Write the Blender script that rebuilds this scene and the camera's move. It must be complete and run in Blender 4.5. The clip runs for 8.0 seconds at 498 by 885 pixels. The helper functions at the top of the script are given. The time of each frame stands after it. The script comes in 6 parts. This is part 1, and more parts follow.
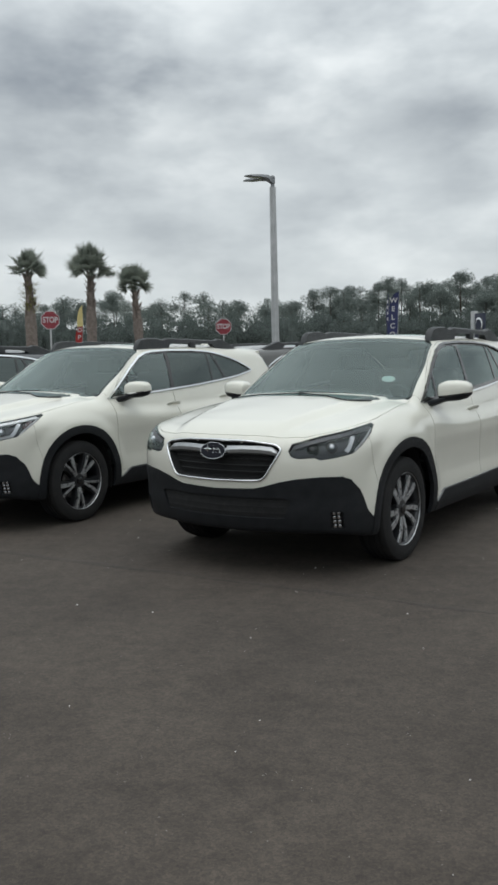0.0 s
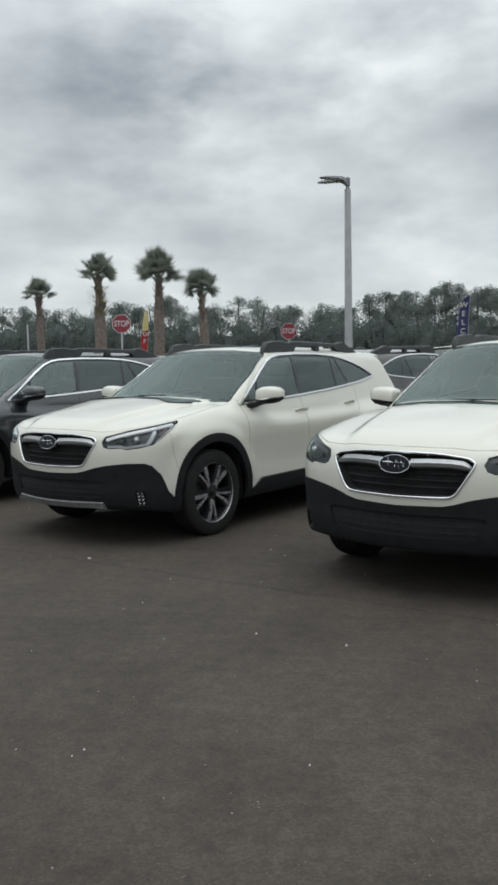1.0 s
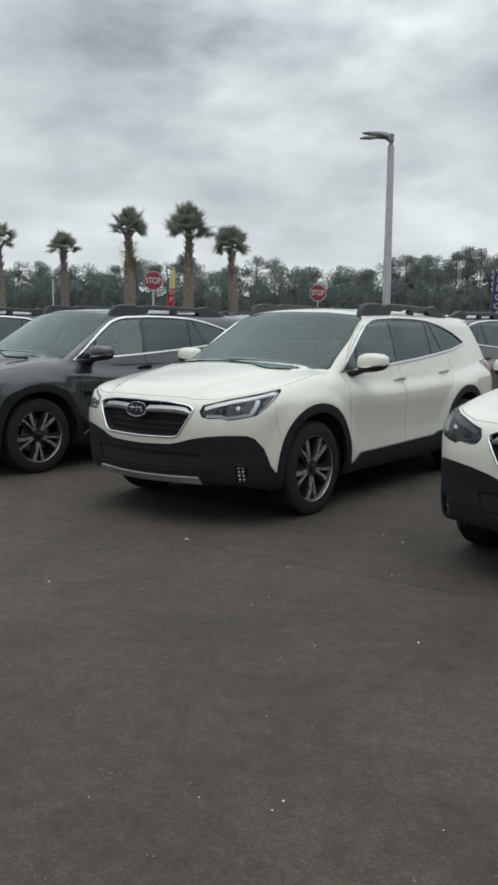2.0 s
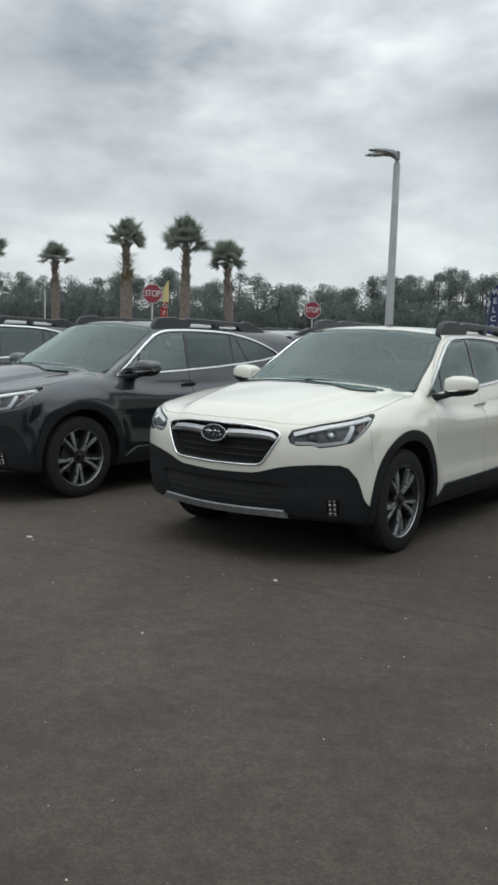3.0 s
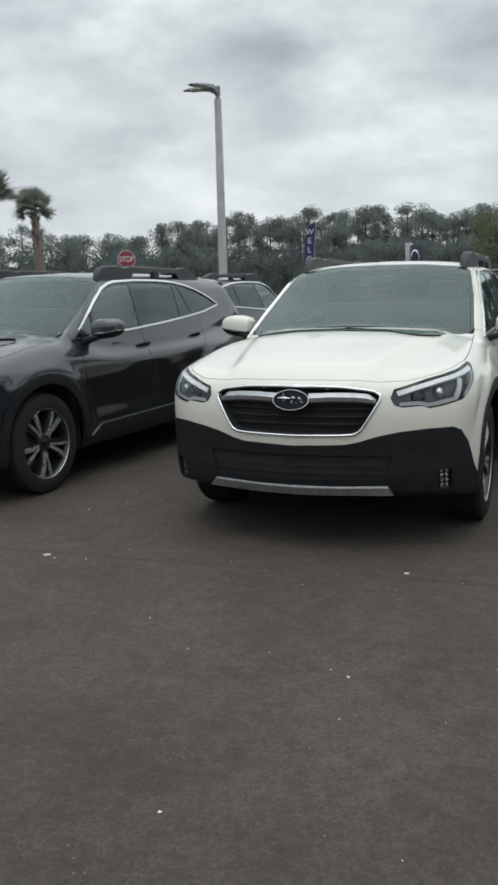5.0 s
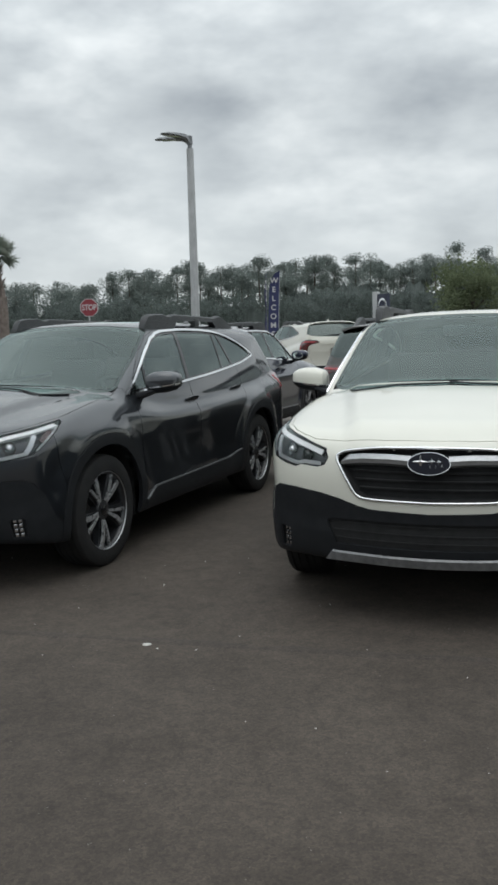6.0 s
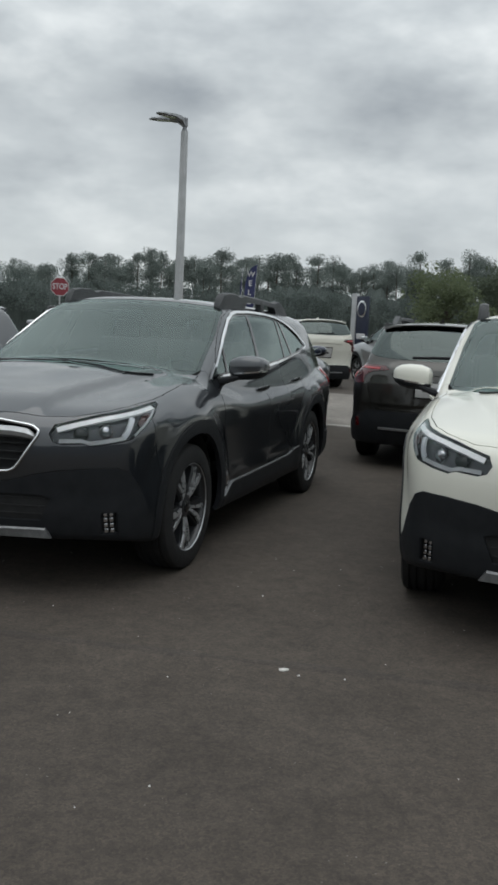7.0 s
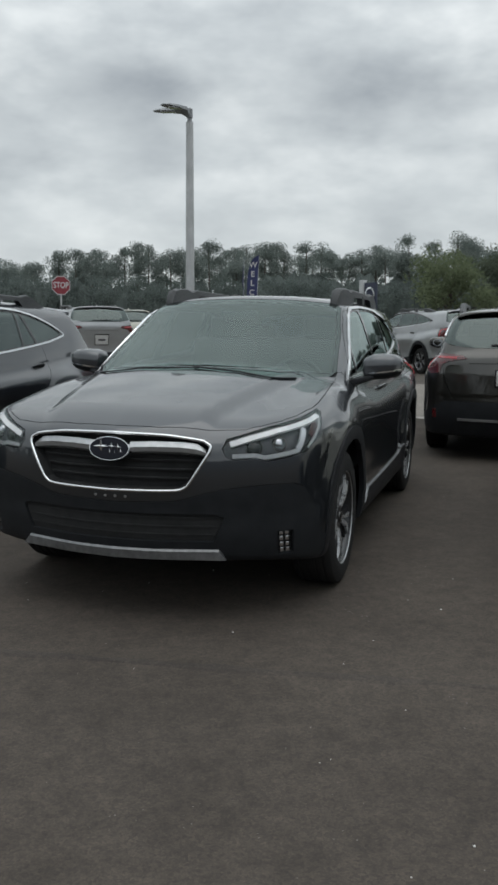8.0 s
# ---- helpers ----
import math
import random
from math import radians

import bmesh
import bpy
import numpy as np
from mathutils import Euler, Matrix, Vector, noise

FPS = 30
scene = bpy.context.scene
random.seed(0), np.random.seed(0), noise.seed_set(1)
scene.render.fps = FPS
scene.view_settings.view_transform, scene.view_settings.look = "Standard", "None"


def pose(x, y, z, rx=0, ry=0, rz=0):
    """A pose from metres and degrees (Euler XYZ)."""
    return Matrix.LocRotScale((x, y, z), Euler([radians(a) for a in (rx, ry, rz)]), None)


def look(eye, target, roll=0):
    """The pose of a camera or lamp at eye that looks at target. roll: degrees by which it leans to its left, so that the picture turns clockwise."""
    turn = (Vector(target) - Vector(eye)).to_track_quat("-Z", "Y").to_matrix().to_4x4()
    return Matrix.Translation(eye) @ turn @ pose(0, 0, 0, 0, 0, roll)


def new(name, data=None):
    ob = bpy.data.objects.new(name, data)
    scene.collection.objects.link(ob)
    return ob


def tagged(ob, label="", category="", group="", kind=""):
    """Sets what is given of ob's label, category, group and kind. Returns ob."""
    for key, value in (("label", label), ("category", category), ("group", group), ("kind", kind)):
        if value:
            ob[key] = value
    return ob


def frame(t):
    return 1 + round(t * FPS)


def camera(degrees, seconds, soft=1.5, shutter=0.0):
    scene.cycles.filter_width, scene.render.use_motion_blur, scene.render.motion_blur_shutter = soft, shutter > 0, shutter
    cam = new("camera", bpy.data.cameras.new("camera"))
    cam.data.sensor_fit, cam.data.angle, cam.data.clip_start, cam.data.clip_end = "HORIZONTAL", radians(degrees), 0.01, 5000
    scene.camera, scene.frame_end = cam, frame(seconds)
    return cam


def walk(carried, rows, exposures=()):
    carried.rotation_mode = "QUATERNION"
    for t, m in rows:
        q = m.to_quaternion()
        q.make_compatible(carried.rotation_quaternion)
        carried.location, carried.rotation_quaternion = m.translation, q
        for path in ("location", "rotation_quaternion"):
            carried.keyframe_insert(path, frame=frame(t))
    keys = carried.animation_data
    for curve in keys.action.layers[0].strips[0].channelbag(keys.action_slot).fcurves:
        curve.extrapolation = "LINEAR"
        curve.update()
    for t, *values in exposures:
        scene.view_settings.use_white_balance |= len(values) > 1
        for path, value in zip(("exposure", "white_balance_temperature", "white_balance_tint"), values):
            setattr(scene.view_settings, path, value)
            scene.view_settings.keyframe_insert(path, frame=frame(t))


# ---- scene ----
cam = camera(32.3, 8.0, 3.0)
PATH = [
    (0, (1.341, 0.091, 1.44), (1.064, 2.062, 1.239), -1.3),
    (0.5, (0.930, 0.276, 1.42), (0.604, 2.237, 1.203), -2.1),
    (0.6, (0.843, 0.321, 1.423), (0.489, 2.280, 1.222), -2.2),
    (1, (0.470, 0.472, 1.444), (0.084, 2.426, 1.257), -1.0),
    (1.5, (0.057, 0.678, 1.452), (-0.291, 2.635, 1.218), 0.0),
    (2, (-0.371, 0.964, 1.459), (-0.776, 2.903, 1.183), 0.5),
    (2.2, (-0.550, 1.062, 1.43), (-0.941, 3.000, 1.135), 1.1),
    (3.3, (-1.501, 1.559, 1.449), (-1.801, 3.523, 1.223), 2.2),
    (3.5, (-1.685, 1.648, 1.437), (-1.909, 3.620, 1.187), 1.8),
    (4, (-2.089, 1.886, 1.413), (-2.191, 3.863, 1.127), -0.9),
    (4.2, (-2.272, 2.016, 1.439), (-2.322, 3.993, 1.144), -1.9),
    (5.3, (-3.201, 2.590, 1.405), (-3.054, 4.552, 1.047), -1.2),
    (5.5, (-3.356, 2.732, 1.431), (-3.238, 4.698, 1.081), -1.8),
    (6, (-3.799, 3.050, 1.451), (-3.543, 5.018, 1.205), -1.6),
    (6.5, (-4.187, 3.424, 1.428), (-3.838, 5.384, 1.247), -0.4),
    (7, (-4.642, 3.747, 1.377), (-4.258, 5.693, 1.121), 2.8),
    (7.5, (-5.006, 4.031, 1.383), (-4.590, 5.966, 1.099), 1.4),
    (8, (-5.470, 4.201, 1.41), (-5.061, 6.139, 1.132), 0.4),
]
walk(cam, [(t, look(eye, target, roll)) for t, eye, target, roll in PATH], ((0, -0.07), (2, -0.02), (4, 0.05), (5.5, 0.05), (6, 0.0), (6.5, -0.07), (7, -0.17), (8, -0.13)))

# ---- sky, sun and exposure ----
world = bpy.data.worlds.new("overcast_sky")
scene.world = world
world.use_nodes = True
SUN_UP, SUN_TURN = 76.0, 185.0


# clouds seen round the horizon: bearing and height in degrees, their half extents, darker (-) or lighter (+)
CLOUDS = (
    (-20.5, 17.5, 9.5, 3.8, -1.5), (-6, 20, 6, 1.8, -0.5), (5, 14, 4.5, 1.8, -0.8), (6.5, 10.4, 5, 1.3, -0.7), (-21, 11, 7, 1.3, -0.5),
    (-12, 7.8, 8, 1.4, -0.7), (-3.6, 9.4, 4.5, 1.1, -0.7), (21, 15.2, 8.5, 2.6, -0.75), (14, 12, 5, 1.0, -0.4), (-12, 20.5, 4, 1.6, 0.6),
    (-13.4, 15, 2.2, 1.5, 0.9), (-8.4, 11.8, 6, 1.4, 0.7), (-1.5, 16.5, 5, 2.2, 0.5), (8, 18.8, 7, 2, 0.5), (19, 9.2, 9, 1.6, 1.0),
    (1, 12.3, 4, 1.0, 0.4), (-22.5, 9.0, 6, 1.3, -1.0), (-24, 12.4, 6, 1.6, -0.6), (-16, 6.2, 6, 0.9, -0.5), (13.3, 8.9, 5, 1.0, -0.4), (5, 12.2, 6, 0.9, -0.3),
)


def build_sky(w):
    nt = w.node_tree
    nt.nodes.clear()
    N = nt.nodes.new
    L = nt.links.new
    out, bg = N("ShaderNodeOutputWorld"), N("ShaderNodeBackground")
    sky = N("ShaderNodeTexSky")
    sky.sky_type, sky.sun_disc = "NISHITA", False
    sky.sun_elevation, sky.sun_rotation = radians(SUN_UP), radians(SUN_TURN)
    scale = N("ShaderNodeVectorMath")
    scale.operation = "SCALE"
    scale.inputs["Scale"].default_value = 0.10
    L(sky.outputs[0], scale.inputs[0])
    tc = N("ShaderNodeTexCoord")
    sep = N("ShaderNodeSeparateXYZ")
    L(tc.outputs["Generated"], sep.inputs[0])
    # flat cloud deck: direction over height
    lift = N("ShaderNodeMath")
    lift.operation = "MAXIMUM"
    lift.inputs[1].default_value = 0.0
    L(sep.outputs[2], lift.inputs[0])
    add = N("ShaderNodeMath")
    add.inputs[1].default_value = 0.20
    L(lift.outputs[0], add.inputs[0])
    px, py = N("ShaderNodeMath"), N("ShaderNodeMath")
    for node, k in ((px, 0), (py, 1)):
        node.operation = "DIVIDE"
        L(sep.outputs[k], node.inputs[0])
        L(add.outputs[0], node.inputs[1])
    deck = N("ShaderNodeCombineXYZ")
    L(px.outputs[0], deck.inputs[0])
    L(py.outputs[0], deck.inputs[1])

    def noise_at(scl, detail, rough, dist, off):
        m = N("ShaderNodeMapping")
        m.inputs["Location"].default_value = off
        m.inputs["Scale"].default_value = (1.0, 0.72, 1.0)
        L(deck.outputs[0], m.inputs[0])
        t = N("ShaderNodeTexNoise")
        t.inputs["Scale"].default_value = scl
        t.inputs["Detail"].default_value = detail
        t.inputs["Roughness"].default_value = rough
        t.inputs["Distortion"].default_value = dist
        L(m.outputs[0], t.inputs["Vector"])
        return t.outputs[0]

    big = noise_at(1.25, 3.0, 0.45, 0.1, (5.6, 2.9, 0.0))
    fine = noise_at(3.4, 3.0, 0.5, 0.1, (7.3, 4.4, 2.0))
    mix = N("ShaderNodeMix")
    mix.inputs[0].default_value = 0.22
    L(big, mix.inputs[2])
    L(fine, mix.inputs[3])
    # the clouds, their outlines broken up by noise
    east, north, warp, total = N("ShaderNodeMath"), N("ShaderNodeMath"), N("ShaderNodeVectorMath"), N("ShaderNodeMath")
    east.operation, north.operation = "ARCTAN2", "ARCSINE"
    L(sep.outputs[0], east.inputs[0])
    L(sep.outputs[1], east.inputs[1])
    L(sep.outputs[2], north.inputs[0])
    bearing = N("ShaderNodeCombineXYZ")
    L(east.outputs[0], bearing.inputs[0])
    L(north.outputs[0], bearing.inputs[1])
    rag = N("ShaderNodeTexNoise")
    rag.inputs["Scale"].default_value, rag.inputs["Detail"].default_value, rag.inputs["Roughness"].default_value = 7.5, 4.0, 0.52
    squash = N("ShaderNodeVectorMath")
    squash.operation, squash.inputs[1].default_value = "MULTIPLY", (1.0, 2.0, 1.0)
    L(bearing.outputs[0], squash.inputs[0])
    L(squash.outputs[0], rag.inputs["Vector"])
    warp.operation, warp.inputs[1].default_value, warp.inputs[2].default_value = "MULTIPLY_ADD", (8.0, 3.0, 0.0), (-4.0, -1.5, 0.0)
    L(rag.outputs["Color"], warp.inputs[0])
    place = N("ShaderNodeVectorMath")
    place.operation, place.inputs[1].default_value = "MULTIPLY_ADD", (57.296, 57.296, 0.0)
    L(bearing.outputs[0], place.inputs[0])
    L(warp.outputs[0], place.inputs[2])
    puffs = N("ShaderNodeMath")
    even, fade = N("ShaderNodeMath"), N("ShaderNodeMapRange")
    even.operation, even.inputs[1].default_value = "SUBTRACT", 0.5
    fade.inputs["From Min"].default_value, fade.inputs["From Max"].default_value = 0.32, 0.62
    fade.inputs["To Min"].default_value, fade.inputs["To Max"].default_value = 0.55, 0.0
    L(sep.outputs[2], fade.inputs[0])
    puffs.operation, puffs.inputs[2].default_value = "MULTIPLY_ADD", 0.29
    L(rag.outputs[0], even.inputs[0])
    L(even.outputs[0], puffs.inputs[0])
    L(fade.outputs[0], puffs.inputs[1])
    total.operation, total.inputs[1].default_value = "MULTIPLY_ADD", 0.42
    L(mix.outputs[0], total.inputs[0])
    L(puffs.outputs[0], total.inputs[2])
    total = total.outputs[0]
    for az, up, ra, ru, tone in CLOUDS:
        rel, far_off, soft_edge, plus = N("ShaderNodeVectorMath"), N("ShaderNodeVectorMath"), N("ShaderNodeMapRange"), N("ShaderNodeMath")
        rel.operation, rel.inputs[1].default_value, rel.inputs[2].default_value = "MULTIPLY_ADD", (1 / ra, 1 / ru, 0), (-az / ra, -up / ru, 0)
        L(place.outputs[0], rel.inputs[0])
        far_off.operation = "LENGTH"
        L(rel.outputs[0], far_off.inputs[0])
        soft_edge.interpolation_type = "SMOOTHSTEP"
        soft_edge.inputs["From Min"].default_value, soft_edge.inputs["From Max"].default_value = 0.15, 1.35
        soft_edge.inputs["To Min"].default_value, soft_edge.inputs["To Max"].default_value = 0.115 * tone, 0.0
        L(far_off.outputs["Value"], soft_edge.inputs[0])
        L(total, plus.inputs[0])
        L(soft_edge.outputs[0], plus.inputs[1])
        total = plus.outputs[0]
    ramp = N("ShaderNodeValToRGB")
    e = ramp.color_ramp.elements
    e[0].position, e[0].color = 0.24, (0.294, 0.33, 0.367, 1)
    e[1].position, e[1].color = 0.67, (0.955, 1.0, 1.005, 1)
    mid = ramp.color_ramp.elements.new(0.50)
    mid.color = (0.650, 0.70, 0.721, 1)
    L(total, ramp.inputs[0])
    # haze lightens the deck towards the horizon
    haze = N("ShaderNodeMapRange")
    haze.inputs["From Min"].default_value = 0.30
    haze.inputs["From Max"].default_value = 0.02
    haze.inputs["To Min"].default_value = 0.0
    haze.inputs["To Max"].default_value = 0.38
    L(lift.outputs[0], haze.inputs[0])
    hz = N("ShaderNodeMix")
    hz.data_type = "RGBA"
    hz.inputs[7].default_value = (0.790, 0.84, 0.851, 1)
    L(haze.outputs[0], hz.inputs[0])
    L(ramp.outputs[0], hz.inputs[6])
    # an overcast sky grows brighter towards the zenith
    rise = N("ShaderNodeMapRange")
    rise.inputs["From Min"].default_value = 0.25
    rise.inputs["From Max"].default_value = 1.0
    rise.inputs["To Min"].default_value = 1.0
    rise.inputs["To Max"].default_value = 2.2
    L(lift.outputs[0], rise.inputs[0])
    zen = N("ShaderNodeVectorMath")
    zen.operation = "SCALE"
    L(hz.outputs[2], zen.inputs[0])
    L(rise.outputs[0], zen.inputs["Scale"])
    both = N("ShaderNodeMix")
    both.data_type = "RGBA"
    both.inputs[0].default_value = 0.93
    L(scale.outputs[0], both.inputs[6])
    L(zen.outputs[0], both.inputs[7])
    L(both.outputs[2], bg.inputs[0])
    bg.inputs[1].default_value = 1.0
    L(bg.outputs[0], out.inputs[0])


build_sky(world)
sun = new("sun", bpy.data.lights.new("sun", "SUN"))
sun.data.energy, sun.data.angle, sun.data.color = 0.70, radians(60), (1.0, 0.97, 0.93)
sun.matrix_world = pose(0, 0, 30, 90 - SUN_UP, 0, -SUN_TURN + 180)

# ---- materials ----
def material(name, base, rough=0.5, metal=0.0, coat=0.0, spec=0.5):
    m = bpy.data.materials.new(name)
    m.use_nodes = True
    b = m.node_tree.nodes["Principled BSDF"]
    b.inputs["Base Color"].default_value = (*base, 1)
    b.inputs["Roughness"].default_value = rough
    b.inputs["Metallic"].default_value = metal
    b.inputs["Coat Weight"].default_value = coat
    b.inputs["Coat Roughness"].default_value = 0.03
    b.inputs["Specular IOR Level"].default_value = spec
    return m


def vary(m, scale, low, high, bump=0.0, bump_scale=None, rough=None, island=False, detail=6.0):
    """Mottles a material's base colour between two colours, and roughens its surface."""
    nt = m.node_tree
    b = nt.nodes["Principled BSDF"]
    tc = nt.nodes.new("ShaderNodeTexCoord")
    n = nt.nodes.new("ShaderNodeTexNoise")
    n.inputs["Scale"].default_value, n.inputs["Detail"].default_value = scale, detail
    n.inputs["Roughness"].default_value = 0.62
    nt.links.new(tc.outputs["Object"], n.inputs["Vector"])
    r = nt.nodes.new("ShaderNodeValToRGB")
    r.color_ramp.elements[0].position, r.color_ramp.elements[1].position = 0.32, 0.68
    r.color_ramp.elements[0].color, r.color_ramp.elements[1].color = (*low, 1), (*high, 1)
    nt.links.new(n.outputs[0], r.inputs[0])
    nt.links.new(r.outputs[0], b.inputs["Base Color"])
    if rough:
        mr = nt.nodes.new("ShaderNodeMapRange")
        mr.inputs["To Min"].default_value, mr.inputs["To Max"].default_value = rough
        nt.links.new(n.outputs[0], mr.inputs[0])
        nt.links.new(mr.outputs[0], b.inputs["Roughness"])
    if bump:
        f = nt.nodes.new("ShaderNodeTexNoise")
        f.inputs["Scale"].default_value = bump_scale or scale * 8
        f.inputs["Detail"].default_value = 4
        nt.links.new(tc.outputs["Object"], f.inputs["Vector"])
        bp = nt.nodes.new("ShaderNodeBump")
        bp.inputs["Strength"].default_value, bp.inputs["Distance"].default_value = bump, 0.01
        nt.links.new(f.outputs[0], bp.inputs["Height"])
        nt.links.new(bp.outputs[0], b.inputs["Normal"])
    return m


def paint(name, base, metal=0.0, rough=0.35, dust=0.03, lacquer=1.5):
    """Car paint: pigment under clear lacquer, with a thin uneven film of dust."""
    m = material(name, base, rough, metal, 1.0, 0.12)
    low = tuple(c * (1 - dust) for c in base)
    high = tuple(min(1.0, c + dust * 0.5) for c in base)
    vary(m, 3.0, low, high, 0.0, None, (rough * 0.85, rough * 1.15))
    nt = m.node_tree
    b = nt.nodes["Principled BSDF"]
    b.inputs["Coat IOR"].default_value = lacquer
    n = nt.nodes.new("ShaderNodeTexNoise")
    n.inputs["Scale"].default_value, n.inputs["Detail"].default_value = 2.2, 8
    mr = nt.nodes.new("ShaderNodeMapRange")
    mr.inputs["To Min"].default_value, mr.inputs["To Max"].default_value = 0.02, 0.07
    tc = nt.nodes.new("ShaderNodeTexCoord")
    nt.links.new(tc.outputs["Object"], n.inputs["Vector"])
    nt.links.new(n.outputs[0], mr.inputs[0])
    nt.links.new(mr.outputs[0], b.inputs["Coat Roughness"])
    return m


def pane(name, tint, ior=1.75, rough=0.0):
    """Thin glass: clear tinted sheet with a mirror gloss that grows at flat angles."""
    m = bpy.data.materials.new(name)
    m.use_nodes = True
    nt = m.node_tree
    nt.nodes.clear()
    out = nt.nodes.new("ShaderNodeOutputMaterial")
    mx, tr, gl, fr = (nt.nodes.new(k) for k in ("ShaderNodeMixShader", "ShaderNodeBsdfTransparent", "ShaderNodeBsdfGlossy", "ShaderNodeFresnel"))
    tr.inputs[0].default_value = (*tint, 1)
    gl.inputs["Roughness"].default_value = rough
    gl.inputs[0].default_value = (0.86, 1.0, 0.97, 1)
    fr.inputs[0].default_value = ior
    nt.links.new(fr.outputs[0], mx.inputs[0])
    nt.links.new(tr.outputs[0], mx.inputs[1])
    nt.links.new(gl.outputs[0], mx.inputs[2])
    nt.links.new(mx.outputs[0], out.inputs[0])
    return m


WHITE = paint("pearl_white_paint", (0.670, 0.664, 0.592), 0.0, 0.30, 0.02)
GREY = paint("dark_grey_metallic_paint", (0.030, 0.0345, 0.041), 0.85, 0.44, 0.004, 1.80)
BLUE = paint("dark_blue_metallic_paint", (0.013, 0.018, 0.038), 0.85, 0.34, 0.005, 1.6)
BRONZE = paint("bronze_grey_metallic_paint", (0.036, 0.0345, 0.030), 0.8, 0.34, 0.008, 1.65)
SILVER = paint("silver_metallic_paint", (0.30, 0.312, 0.32), 0.6, 0.33, 0.05)
PLASTIC = vary(material("black_grained_plastic", (0.018, 0.019, 0.02), 0.5, 0, 0, 0.2), 14, (0.012, 0.0135, 0.0155), (0.0185, 0.020, 0.0225), 0.2, 260, (0.42, 0.60))
# rail grey is lifted above the bumper plastic to paint in light from above
RAIL = vary(material("top_lit_rail_plastic", (0.03, 0.031, 0.033), 0.5, 0, 0, 0.3), 14, (0.036, 0.039, 0.041), (0.052, 0.055, 0.057), 0.2, 260, (0.40, 0.55))
GLOSSBLACK = material("gloss_black_plastic", (0.008, 0.008, 0.009), 0.12, 0, 0.5)
RUBBER = vary(material("tyre_rubber", (0.02, 0.02, 0.021), 0.75, 0, 0, 0.15), 9, (0.017, 0.0175, 0.0185), (0.029, 0.0285, 0.028), 0.3, 120, (0.65, 0.85))
LINER = vary(material("black_felt_liner", (0.008, 0.008, 0.008), 0.95), 20, (0.009, 0.0095, 0.010), (0.016, 0.0165, 0.017))
CHROME = material("chrome", (0.78, 0.79, 0.80), 0.10, 1.0)
SATIN = vary(material("satin_silver_plastic", (0.52, 0.53, 0.54), 0.30, 0.85), 30, (0.36, 0.37, 0.38), (0.46, 0.47, 0.48), 0.0, None, (0.34, 0.44))
MACHINED = vary(material("machined_alloy", (0.62, 0.63, 0.65), 0.25, 0.65), 40, (0.36, 0.37, 0.385), (0.50, 0.51, 0.52), 0.0, None, (0.22, 0.34))
DARKALLOY = material("dark_grey_alloy_paint", (0.020, 0.0215, 0.024), 0.35, 0.3, 0.4)
STEEL = vary(material("brake_steel", (0.2, 0.2, 0.2), 0.45, 1.0), 30, (0.14, 0.13, 0.12), (0.3, 0.3, 0.3))
FRIT = pane("black_screen_edge", (0.05, 0.06, 0.06), 1.75)
GLASS = pane("windscreen_glass", (0.66, 0.80, 0.76), 1.82)
TINTED = pane("dark_tinted_glass", (0.12, 0.13, 0.13), 1.85)
DOORGLASS = pane("door_glass", (0.78, 0.86, 0.83), 2.2)
LENS = pane("clear_lamp_lens", (0.94, 0.94, 0.95), 1.36)
SKID = vary(material("brushed_skid_plate", (0.2, 0.205, 0.21), 0.35, 0.7), 30, (0.15, 0.155, 0.16), (0.24, 0.245, 0.25), 0.0, None, (0.28, 0.42))
BROW = vary(material("bright_lamp_bezel", (0.6, 0.6, 0.61), 0.2, 0.0, 0.5), 40, (0.56, 0.57, 0.58), (0.66, 0.67, 0.68))
REFLECTOR = material("lamp_reflector", (0.55, 0.56, 0.58), 0.18, 1.0)
LAMPDARK = material("lamp_housing_dark", (0.060, 0.063, 0.070), 0.3, 0.3)
DRL = material("white_light_guide", (0.75, 0.77, 0.80), 0.25, 0.1, 0.3)
AMBER = material("dark_amber_reflector", (0.060, 0.013, 0.014), 0.2, 0, 1.0)
REDLENS = vary(material("red_lamp_lens", (0.30, 0.012, 0.018), 0.15, 0, 1.0), 25, (0.055, 0.004, 0.006), (0.095, 0.008, 0.010))
REDCORE = material("bright_red_lamp_guide", (0.34, 0.020, 0.026), 0.2, 0, 1.0)
BADGEBLUE = material("badge_blue_enamel", (0.005, 0.006, 0.012), 0.3, 0.0, 0.0, 0.2)
CABIN = vary(material("cabin_grey_cloth", (0.08, 0.082, 0.085), 0.9), 30, (0.075, 0.078, 0.082), (0.105, 0.108, 0.112))
DASH = vary(material("dashboard_vinyl", (0.03, 0.03, 0.032), 0.6), 30, (0.024, 0.024, 0.026), (0.04, 0.04, 0.042))
PAPER = vary(material("white_card", (0.7, 0.72, 0.72), 0.7), 8, (0.64, 0.66, 0.66), (0.74, 0.76, 0.76))
PLATE = vary(material("plate_white_enamel", (0.68, 0.68, 0.67), 0.4), 20, (0.42, 0.42, 0.42), (0.52, 0.52, 0.51))
INK = material("dark_print", (0.03, 0.03, 0.035), 0.6)
MIRROR = material("mirror_glass", (0.9, 0.92, 0.92), 0.01, 1.0)


# ---- mesh tools ----
def mesh_of(name, bm, mat, smooth=35):
    me = bpy.data.meshes.new(name)
    bm.to_mesh(me)
    bm.free()
    me.materials.append(mat)
    if smooth:
        me.polygons.foreach_set("use_smooth", [True] * len(me.polygons))
        me.set_sharp_from_angle(angle=radians(smooth))
    return me


